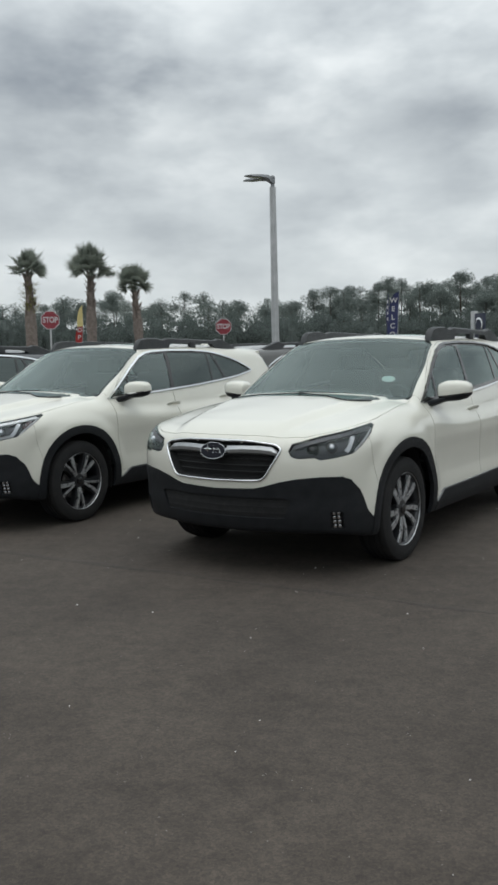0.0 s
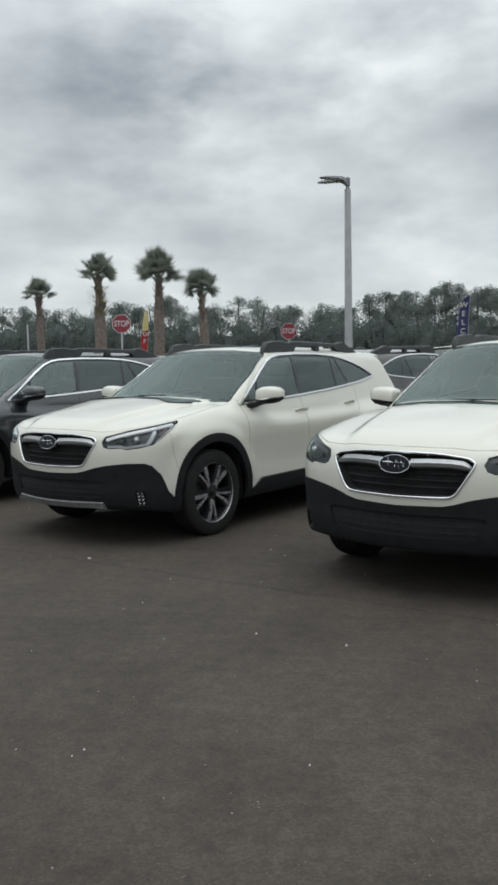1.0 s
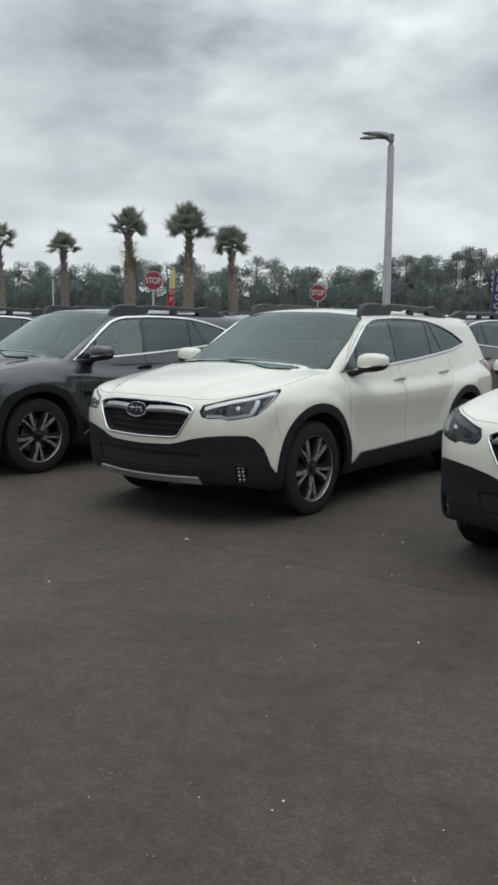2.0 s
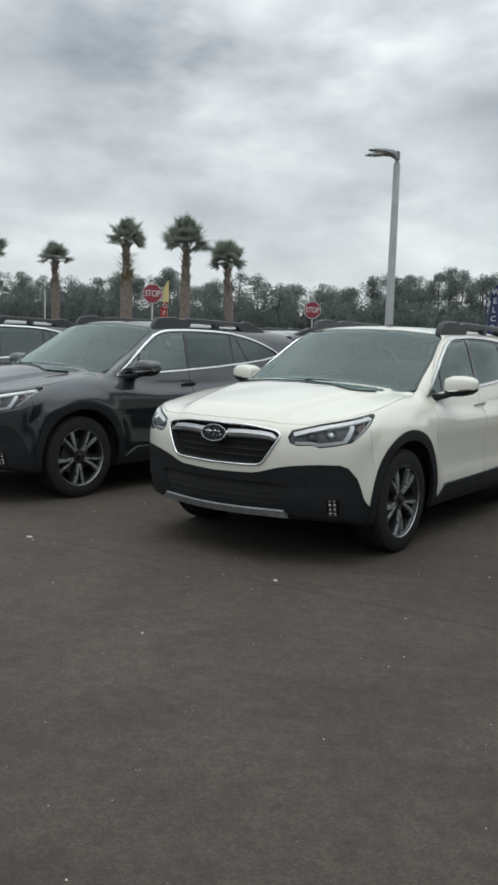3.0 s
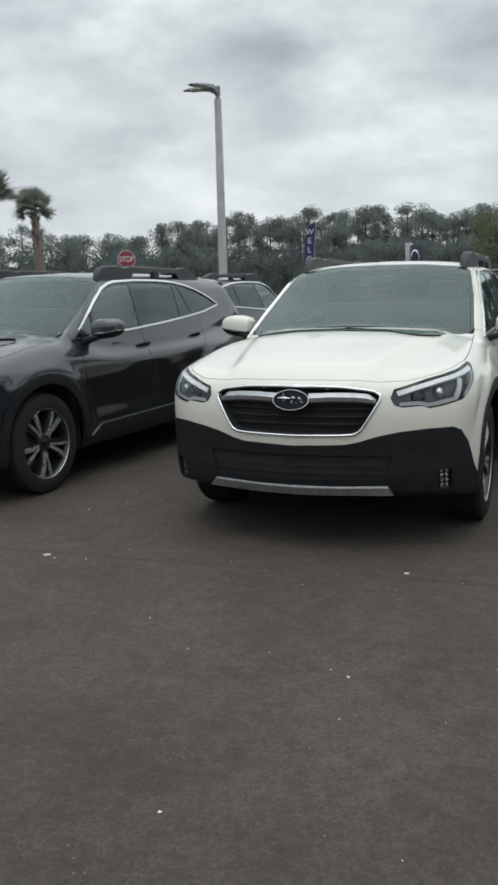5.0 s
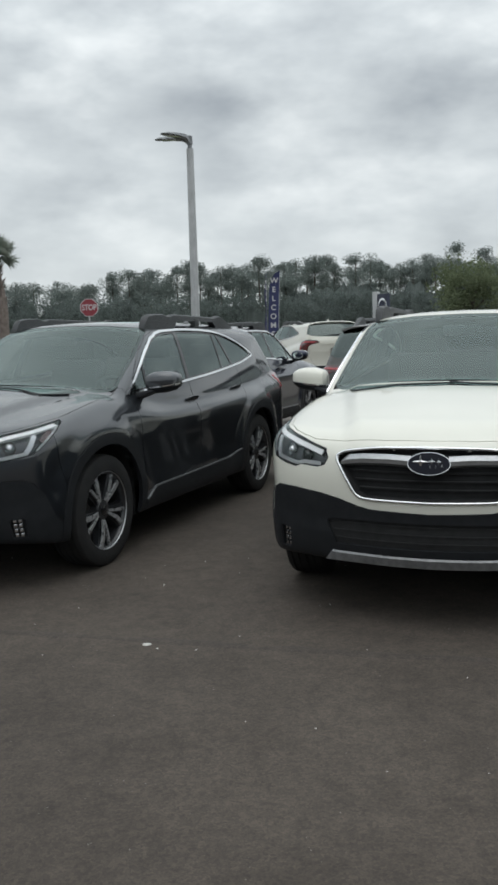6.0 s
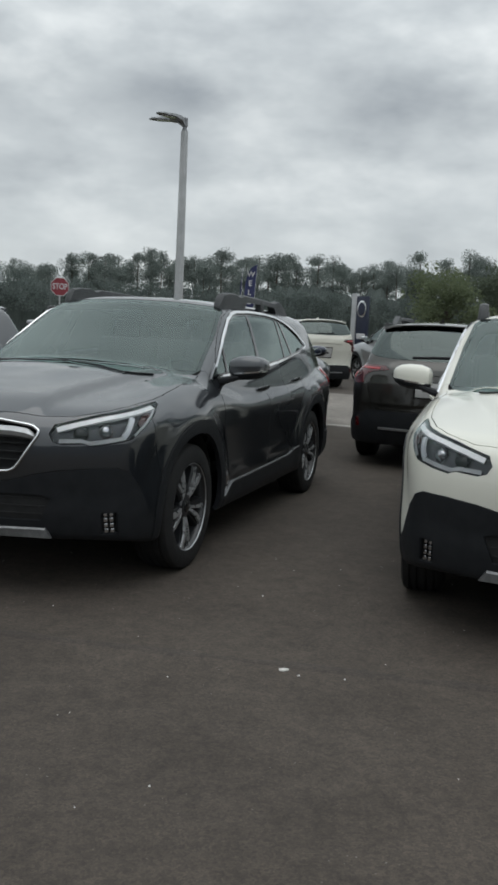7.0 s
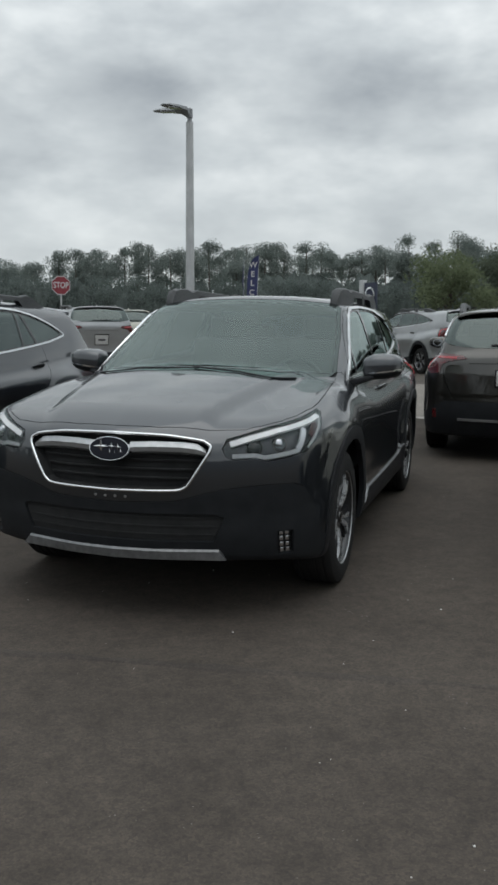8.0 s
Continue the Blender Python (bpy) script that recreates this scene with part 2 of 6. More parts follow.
def hang(name, me, parent, label="", mat=None, place=None):
    ob = new(name, me)
    ob.parent = parent
    if place is not None:
        ob.matrix_basis = place
    if mat is not None and len(me.materials) and me.materials[0] != mat:
        ob.material_slots[0].link = "OBJECT"
        ob.material_slots[0].material = mat
    if label:
        ob["label"] = label
    return ob


def part(name, bm, mat, parent, label="", place=None, smooth=35):
    return hang(name, mesh_of(name, bm, mat, smooth), parent, label, None, place)


def thing(name, label, category, group="", place=None, kind=""):
    ob = new(name)
    ob.empty_display_size = 0.2
    tagged(ob, label, category, group, kind)
    if place is not None:
        ob.matrix_basis = place
    return ob


def block(bm, size, place=None, bevel=0.0, seg=2):
    """Adds a bevelled box of that size, centred, to bm."""
    r = bmesh.ops.create_cube(bm, size=1.0)
    vs = r["verts"]
    bmesh.ops.scale(bm, vec=size, verts=vs)
    if bevel:
        es = list({e for v in vs for e in v.link_edges})
        r2 = bmesh.ops.bevel(bm, geom=es, offset=bevel, segments=seg, affect="EDGES", profile=0.6)
        vs = list({v for f in r2["faces"] for v in f.verts} | {v for v in vs if v.is_valid})
    if place is not None:
        bmesh.ops.transform(bm, matrix=place, verts=vs)
    return vs


def lathe(bm, profile, n=32, axis="Y", place=None):
    """Turns a profile of (along the axis, radius) round the Y or Z axis."""
    rings = []
    for a, r in profile:
        ring = []
        for k in range(n):
            c, s = math.cos(2 * math.pi * k / n) * r, math.sin(2 * math.pi * k / n) * r
            ring.append(bm.verts.new((c, a, s) if axis == "Y" else (c, s, a)))
        rings.append(ring)
    for p, q in zip(rings, rings[1:]):
        for k in range(n):
            j = (k + 1) % n
            bm.faces.new((p[k], p[j], q[j], q[k]))
    if place is not None:
        bmesh.ops.transform(bm, matrix=place, verts=[v for r in rings for v in r])
    return rings


def cap(bm, ring):
    bm.faces.new(ring)


def fix(bm):
    bmesh.ops.recalc_face_normals(bm, faces=bm.faces)
    return bm


def tube(bm, pts, radius, n=8, closed=False):
    """A round bar along points; radius may be a list."""
    pts = [Vector(p) for p in pts]
    rings = []
    for i, p in enumerate(pts):
        a = pts[i - 1] if i or closed else p
        b = pts[(i + 1) % len(pts)] if i + 1 < len(pts) or closed else p
        q = (b - a).to_track_quat("Z", "Y").to_matrix()
        r = radius[i] if isinstance(radius, (list, tuple)) else radius
        rings.append([bm.verts.new(p + q @ Vector((r * math.cos(2 * math.pi * k / n), r * math.sin(2 * math.pi * k / n), 0))) for k in range(n)])
    pairs = list(zip(rings, rings[1:] + rings[:1])) if closed else list(zip(rings, rings[1:]))
    for p, q in pairs:
        for k in range(n):
            bm.faces.new((p[k], p[(k + 1) % n], q[(k + 1) % n], q[k]))
    if not closed:
        bm.faces.new(rings[0][::-1])
        bm.faces.new(rings[-1])
    return rings


def sweep(bm, sections):
    """A closed solid through sections, each a list of as many points."""
    rings = [[bm.verts.new(p) for p in s] for s in sections]
    n = len(rings[0])
    for p, q in zip(rings, rings[1:]):
        for k in range(n):
            bm.faces.new((p[k], p[(k + 1) % n], q[(k + 1) % n], q[k]))
    bm.faces.new(rings[0][::-1])
    bm.faces.new(rings[-1])
    return fix(bm)


def strip(bm, pts, nrm, half, thick):
    """A flat bar along a line of points: half its width, and its thickness, out along nrm (one or one a point)."""
    secs = []
    pts = [Vector(p) for p in pts]
    for i, p in enumerate(pts):
        t = (pts[min(i + 1, len(pts) - 1)] - pts[max(i - 1, 0)]).normalized()
        n = Vector(nrm[i] if isinstance(nrm, list) else nrm).normalized()
        s = t.cross(n).normalized() * half
        secs.append([p - s, p - s * 0.8 + n * thick, p + s * 0.8 + n * thick, p + s])
    return sweep(bm, secs)


# ---- the estate car: shape ----
AXLE, TYRE_R, HUB_Z = 1.3725, 0.362, 0.362


def hermite(*pts):
    X, Y = np.array([p[0] for p in pts], float), np.array([p[1] for p in pts], float)
    M = np.gradient(Y, X)

    def f(x):
        x = np.clip(x, X[0], X[-1])
        i = np.clip(np.searchsorted(X, x) - 1, 0, len(X) - 2)
        h = X[i + 1] - X[i]
        t = (x - X[i]) / h
        t2, t3 = t * t, t * t * t
        return (2 * t3 - 3 * t2 + 1) * Y[i] + (t3 - 2 * t2 + t) * h * M[i] + (3 * t2 - 2 * t3) * Y[i + 1] + (t3 - t2) * h * M[i + 1]

    return f


def smax(a, b, k):
    h = np.maximum(k - np.abs(a - b), 0) / k
    return np.maximum(a, b) + h * h * k * 0.25


def step(x):
    x = np.clip(x, 0, 1)
    return x * x * (3 - 2 * x)


SIDE = hermite((0.15, 0.85), (0.24, 0.885), (0.32, 0.912), (0.42, 0.918), (0.55, 0.908), (0.70, 0.912), (0.82, 0.922), (0.90, 0.918), (0.97, 0.898), (1.04, 0.868), (1.12, 0.83), (1.3, 0.74))
SIDE_X = hermite((-2.6, 0.14), (-2.35, 0.075), (-1.9, 0.025), (-1.2, 0.0), (1.0, 0.0), (1.6, 0.008), (1.95, 0.022), (2.2, 0.055), (2.45, 0.11))
NOSE = hermite((0.15, 2.20), (0.24, 2.27), (0.32, 2.322), (0.42, 2.35), (0.54, 2.358), (0.64, 2.37), (0.76, 2.370), (0.86, 2.346), (0.92, 2.312), (0.98, 2.24), (1.08, 2.09))
NOSE_Y = hermite((0, 0), (0.2, 0.016), (0.4, 0.064), (0.55, 0.112), (0.68, 0.172), (0.78, 0.244), (0.86, 0.338), (0.93, 0.475), (1.0, 0.68))
HOOD = hermite((-2.6, 1.13), (-1.8, 1.10), (-1, 1.07), (0, 1.05), (0.5, 1.06), (0.9, 1.118), (1.15, 1.124), (1.4, 1.100), (1.7, 1.056), (2.0, 1.002), (2.2, 0.955), (2.3, 0.918), (2.45, 0.85))
TAIL = hermite((0.15, 2.36), (0.26, 2.44), (0.4, 2.50), (0.6, 2.515), (0.75, 2.50), (0.9, 2.48), (1.0, 2.465), (1.2, 2.40))
TAIL_Y = hermite((0, 0), (0.3, 0.012), (0.5, 0.04), (0.68, 0.10), (0.80, 0.19), (0.88, 0.31), (0.95, 0.48), (1.0, 0.7))
CABIN_Z = hermite((0.9, 0.885), (1.02, 0.862), (1.1, 0.838), (1.2, 0.804), (1.35, 0.748), (1.48, 0.694), (1.56, 0.655), (1.65, 0.60))
CABIN_X = hermite((-2.6, 0.17), (-2.2, 0.10), (-1.8, 0.055), (-1.2, 0.02), (-0.4, 0.0), (0.3, 0.008), (0.8, 0.03), (1.3, 0.06))
SCREEN = hermite((0.9, 1.47), (1.07, 1.185), (1.2, 0.955), (1.32, 0.72), (1.45, 0.49), (1.55, 0.31), (1.68, 0.06))
ROOF = hermite((-2.4, 1.50), (-2.0, 1.548), (-1.6, 1.576), (-1.0, 1.596), (-0.4, 1.600), (0, 1.591), (0.3, 1.571), (0.6, 1.545), (1.2, 1.48))
BACK = hermite((0.9, 2.50), (1.05, 2.445), (1.2, 2.37), (1.35, 2.265), (1.48, 2.16), (1.56, 2.08), (1.68, 1.95))


def car_field(p):
    x, y, z = p[..., 0], np.abs(p[..., 1]), p[..., 2]
    r1 = np.hypot(x - AXLE, z - HUB_Z)
    r2 = np.hypot(x + AXLE, z - HUB_Z)
    flare = 0.010 * np.exp(-((r1 - 0.47) / 0.10) ** 2) + 0.012 * np.exp(-((r2 - 0.47) / 0.11) ** 2) + 0.017 * (step((0.64 - r1) / 0.13) + step((0.64 - r2) / 0.13)) * step((z - 0.36) / 0.2)
    side = y - (SIDE(z) - SIDE_X(x) + flare)
    nose = (x - (NOSE(z) - NOSE_Y(y))) * 0.85
    yl = 0.40 + (2.2 - x) * 0.20
    bulge = 0.034 * step((yl - y) / 0.11 + 0.5) * step((x - 0.9) / 0.3) + 0.010 * step((y - yl - 0.10) / 0.2) * step((x - 0.9) / 0.4)
    hood = z - (HOOD(x) - 0.052 * (y / 0.9) ** 2 - 0.042 * (y / 0.9) ** 6 + bulge)
    tail = (-x - (TAIL(z) - TAIL_Y(y))) * 0.9
    low = smax(side, hood, 0.10)
    low = smax(low, nose, 0.07)
    low = smax(low, tail, 0.08)
    low = smax(low, 0.25 + 0.055 * step((x - 1.72) / 0.45) - z, 0.03)
    x = x - 0.08 * step((x + 2.3) / 1.0)
    cs = (y - (CABIN_Z(z) - CABIN_X(x))) * 0.9
    screen = (x - (SCREEN(z) - 0.21 * (y / 0.7) ** 2)) * 0.5
    roof = z - (ROOF(x) - 0.03 * (y / 0.6) ** 2 - 0.015 * (y / 0.6) ** 4)
    back = (-x - (BACK(z) - 0.08 * (y / 0.6) ** 2)) * 0.7
    top = smax(cs, roof, 0.09)
    top = smax(top, screen, 0.045)
    top = smax(top, back, 0.07)
    top = np.maximum(top, 0.7 - z)
    return -smax(-low, -top, 0.035)


def field_slope(p, h=1e-3):
    g = np.zeros_like(p)
    for k in range(3):
        d = np.zeros(3)
        d[k] = h
        g[..., k] = (car_field(p + d) - car_field(p - d)) / (2 * h)
    return g


def surface_net(field, lo, hi, h):
    """A quad mesh of the zero surface of a field, by naive surface nets."""
    ax = [np.arange(lo[k], hi[k] + h, h) for k in range(3)]
    G = np.stack(np.meshgrid(*ax, indexing="ij"), -1)
    F = field(G)
    n = [len(a) - 1 for a in ax]
    acc, cnt = np.zeros((*n, 3)), np.zeros(n)
    cut = lambda A, i, j, k: A[i:i + n[0], j:j + n[1], k:k + n[2]]
    corners = [(i, j, k) for i in (0, 1) for j in (0, 1) for k in (0, 1)]
    for a in corners:
        for axis in range(3):
            if a[axis]:
                continue
            b = list(a)
            b[axis] = 1
            fa, fb = cut(F, *a), cut(F, *b)
            on = (fa < 0) != (fb < 0)
            t = np.where(on, fa / np.where(on, fa - fb, 1), 0)[..., None]
            acc += np.where(on[..., None], cut(G, *a) * (1 - t) + cut(G, *b) * t, 0)
            cnt += on
    live = cnt > 0
    ids = -np.ones(n, int)
    ids[live] = np.arange(live.sum())
    P = acc[live] / cnt[live][:, None]
    for _ in range(5):
        g = field_slope(P)
        P -= np.clip(field(P) / np.maximum((g * g).sum(-1), 0.2), -0.02, 0.02)[:, None] * g
    quads = []
    for axis in range(3):
        u, v = (axis + 1) % 3, (axis + 2) % 3
        s0, s1 = [slice(None)] * 3, [slice(None)] * 3
        s0[axis], s1[axis] = slice(0, -1), slice(1, None)
        a, b = F[tuple(s0)] < 0, F[tuple(s1)] < 0
        for idx in np.argwhere(a != b):
            if not (0 < idx[u] < n[u] and 0 < idx[v] < n[v]):
                continue
            q = []
            for du, dv in ((-1, -1), (0, -1), (0, 0), (-1, 0)):
                c = idx.copy()
                c[u] += du
                c[v] += dv
                q.append(int(ids[tuple(c)]))
            quads.append(q if a[tuple(idx)] else q[::-1])
    return P, quads


def on_body(o, d):
    """Where a ray from outside meets the car's skin, and the normal there."""
    o, d = np.array(o, float), np.array(d, float)
    d = d / np.linalg.norm(d)
    ts = np.linspace(0, 5, 501)
    F = car_field(o + ts[:, None] * d)
    i = int(np.argmax(F < 0))
    a, b = ts[max(i - 1, 0)], ts[i]
    for _ in range(20):
        m = (a + b) / 2
        if car_field(o + m * d) < 0:
            b = m
        else:
            a = m
    p = o + b * d
    g = field_slope(p[None])[0]
    return Vector(p), Vector(g / np.linalg.norm(g))


def from_front(y, z):
    return on_body((3.5, y, z), (-1, 0, 0))


def from_side(x, z):
    return on_body((x, 2, z), (0, -1, 0))


def from_top(x, y):
    return on_body((x, y, 3), (0, 0, -1))


def from_rear(y, z):
    return on_body((-3.5, y, z), (1, 0, 0))


XV, YV, ZV = Vector((1, 0, 0)), Vector((0, 1, 0)), Vector((0, 0, 1))
DIAG = Vector((math.cos(radians(40)), math.sin(radians(40)), 0))
DIAG_U = Vector((-DIAG.y, DIAG.x, 0))
RDIAG = Vector((-math.cos(radians(40)), math.sin(radians(40)), 0))
RDIAG_U = Vector((RDIAG.y, -RDIAG.x, 0))


def from_diag(u, z, back=False):
    U, D = (RDIAG_U, RDIAG) if back else (DIAG_U, DIAG)
    o = U * u + ZV * z + D * 3.6
    return on_body(o, -D)


def inside(poly, u, v):
    hit = False
    for (a, b), (c, d) in zip(poly, poly[1:] + poly[:1]):
        if (b > v) != (d > v) and u < (c - a) * (v - b) / (d - b) + a:
            hit = not hit
    return hit


def carve(bm, poly, U, V, test, pad=0.05):
    """Cuts the outline of a polygon, seen square to U and V, into a shell, and takes the faces within it out of it."""
    us, vs = [p[0] for p in poly], [p[1] for p in poly]
    box = (min(us) - pad, max(us) + pad, min(vs) - pad, max(vs) + pad)
    cand = []
    for f in bm.faces:
        c = f.calc_center_median()
        u, v = c.dot(U), c.dot(V)
        if box[0] < u < box[1] and box[2] < v < box[3] and test(c, f.normal):
            cand.append(f)
    for (a0, a1), (b0, b1) in zip(poly, poly[1:] + poly[:1]):
        near, rest = [], []
        for f in cand:
            c = f.calc_center_median()
            u, v = c.dot(U), c.dot(V)
            close = min(a0, b0) - pad < u < max(a0, b0) + pad and min(a1, b1) - pad < v < max(a1, b1) + pad
            (near if close else rest).append(f)
        if not near:
            continue
        geom = near + list({e for f in near for e in f.edges}) + list({v for f in near for v in f.verts})
        r = bmesh.ops.bisect_plane(bm, geom=geom, dist=1e-4, plane_co=U * a0 + V * a1, plane_no=U * (b1 - a1) - V * (b0 - a0))
        cand = rest + [g for g in r["geom"] if isinstance(g, bmesh.types.BMFace)]
    got = []
    for f in cand:
        c = f.calc_center_median()
        if inside(poly, c.dot(U), c.dot(V)):
            got.append(f)
    return take(bm, got)


def take(bm, faces):
    ids, verts, out = {}, [], []
    for f in faces:
        row = []
        for v in f.verts:
            if v not in ids:
                ids[v] = len(verts)
                verts.append(v.co.copy())
            row.append(ids[v])
        out.append(row)
    bmesh.ops.delete(bm, geom=faces, context="FACES")
    return verts, out


def true_normals(me):
    """Shades a panel by the exact slope of the body's skin; its turned-in rim stays flat."""
    co = np.zeros(len(me.vertices) * 3)
    me.vertices.foreach_get("co", co)
    g = field_slope(co.reshape(-1, 3))
    g /= np.maximum(np.linalg.norm(g, axis=1), 1e-6)[:, None]
    rim = np.zeros(len(me.polygons), int)
    me.attributes["rim_face"].data.foreach_get("value", rim)
    count = np.zeros(len(me.polygons), int)
    me.polygons.foreach_get("loop_total", count)
    flat = np.zeros(len(me.polygons) * 3)
    me.polygons.foreach_get("normal", flat)
    flat = np.repeat(flat.reshape(-1, 3), count, 0)
    at = np.zeros(len(me.loops), int)
    me.loops.foreach_get("vertex_index", at)
    n = g[at]
    turned = (n * flat).sum(1) < 0.35
    n = np.where((turned | (np.repeat(rim, count) > 0))[:, None], flat, n)
    me.normals_split_custom_set(n.tolist())
    return me


def finish(name, piece, mat, gap=0.0025, out=0.0, lip=0.016, sides=False, seal=0.0):
    """Panel from a cut piece: narrowed by the gap, moved out, its rim turned in; both halves in one mesh, or a mesh a side."""
    verts, faces = piece
    co = [Vector(v) for v in verts]
    nrm = [Vector() for _ in co]
    pull = [Vector() for _ in co]
    count = {}
    for f in faces:
        c = sum((co[i] for i in f), Vector()) / len(f)
        n = Vector()
        for i in range(len(f)):
            n += (co[f[i]] - c).cross(co[f[(i + 1) % len(f)]] - c)
        for i in range(len(f)):
            nrm[f[i]] += n
            pull[f[i]] += (c - co[f[i]]) * n.length
            e = (f[i], f[(i + 1) % len(f)])
            count[tuple(sorted(e))] = count.get(tuple(sorted(e)), []) + [e]
    rim = []
    for e, uses in count.items():
        if len(uses) == 1 and not (abs(co[e[0]].y) < 1e-4 and abs(co[e[1]].y) < 1e-4):
            rim.append(uses[0])
    edge = {i for e in rim for i in e}
    tang = {i: Vector() for i in edge}
    for a, b in rim:
        t = (co[b] - co[a]).normalized()
        for i in (a, b):
            tang[i] += t
    new_co = []
    for i, v in enumerate(co):
        n = nrm[i].normalized() if nrm[i].length > 0 else ZV
        w = v + n * out
        if i in edge and gap:
            d = n.cross(tang[i])
            if d.length > 1e-6:
                d = d.normalized()
                if d.dot(pull[i]) < 0:
                    d = -d
                w += d * gap
        if abs(v.y) < 1e-4:
            w.y = 0.0
        new_co.append(w)
    allf = [list(f) for f in faces]
    if lip:
        low = {}
        for i in edge:
            n = nrm[i].normalized()
            w = new_co[i] - n * lip
            if abs(co[i].y) < 1e-4:
                w.y = 0.0
            low[i] = len(new_co)
            new_co.append(w)
        for a, b in rim:
            allf.append([b, a, low[a], low[b]])
    meshes = []
    for s in ((1,), (-1,)) if sides else ((1, -1),):
        bm = bmesh.new()
        rim_face = bm.faces.layers.int.new("rim_face")
        for k in s:
            vs = [bm.verts.new((w.x, w.y * k, w.z)) for w in new_co]
            for j, f in enumerate(allf):
                try:
                    bm.faces.new([vs[i] for i in (f if k > 0 else f[::-1])])[rim_face] = int(j >= len(faces))
                except ValueError:
                    pass
        if not sides:
            mid = [v for v in bm.verts if abs(v.co.y) < 1e-4]
            bmesh.ops.remove_doubles(bm, verts=mid, dist=1e-3)
        meshes.append(true_normals(mesh_of(name, bm, mat, 40)))
    return meshes


def arch_line(cx, r, squash=0.0):
    """A wheel opening: a round top with straighter flanks."""
    pts = []
    for k in range(25):
        a = radians(-30 + 240 * k / 24)
        c, s = math.cos(a), math.sin(a)
        rr = r * (1 + squash * abs(math.sin(2 * a)) ** 2)
        pts.append((cx + rr * c, HUB_Z + rr * s))
    return [(cx + r * 0.92, 0.05)] + pts + [(cx - r * 0.92, 0.05)]


HEADLAMP = [(-1.062, 0.838), (-1.048, 0.802), (-1.01, 0.788), (-0.905, 0.795), (-0.87, 0.780), (-0.78, 0.792), (-0.66, 0.815), (-0.59, 0.865), (-0.52, 0.925), (-0.470, 0.974), (-0.48, 0.986), (-0.66, 0.958), (-0.86, 0.925), (-1.035, 0.880)]
GRILLE = [(-0.01, 0.898), (-0.01, 0.645), (0.322, 0.650), (0.360, 0.672), (0.453, 0.825), (0.459, 0.846), (0.444, 0.864), (0.28, 0.890)]
DLO = [(0.905, 1.070), (0.880, 1.085), (0.66, 1.235), (0.47, 1.362), (0.32, 1.453), (0.20, 1.492), (0.09, 1.508), (-0.24, 1.520), (-0.60, 1.516), (-0.88, 1.500), (-1.10, 1.468), (-1.27, 1.430), (-1.43, 1.384), (-1.56, 1.335), (-1.645, 1.297), (-1.672, 1.275), (-1.655, 1.256), (-1.55, 1.240), (-1.30, 1.203), (-0.95, 1.172), (-0.50, 1.138), (0.0, 1.108), (0.5, 1.083), (0.80, 1.070)]


def shrink(poly, d):
    """The polygon drawn in by d."""
    area = sum(a[0] * b[1] - b[0] * a[1] for a, b in zip(poly, poly[1:] + poly[:1]))
    s = 1 if area > 0 else -1
    out = []
    for i, p in enumerate(poly):
        q, r = poly[i - 1], poly[(i + 1) % len(poly)]
        e1 = Vector((p[0] - q[0], p[1] - q[1])).normalized()
        e2 = Vector((r[0] - p[0], r[1] - p[1])).normalized()
        n1, n2 = Vector((-e1.y, e1.x)) * s, Vector((-e2.y, e2.x)) * s
        n = n1 + n2
        n = n / max(n.length_squared / 2, 0.4)
        out.append((p[0] + n.x * d, p[1] + n.y * d))
    return out


def clip_poly(poly, a, b):
    """The part of a polygon to the left of the line from a to b."""
    out = []
    side = lambda p: (b[0] - a[0]) * (p[1] - a[1]) - (b[1] - a[1]) * (p[0] - a[0])
    for p, q in zip(poly, poly[1:] + poly[:1]):
        sp, sq = side(p), side(q)
        if sp >= 0:
            out.append(p)
        if (sp >= 0) != (sq >= 0):
            t = sp / (sp - sq)
            out.append((p[0] + (q[0] - p[0]) * t, p[1] + (q[1] - p[1]) * t))
    return out


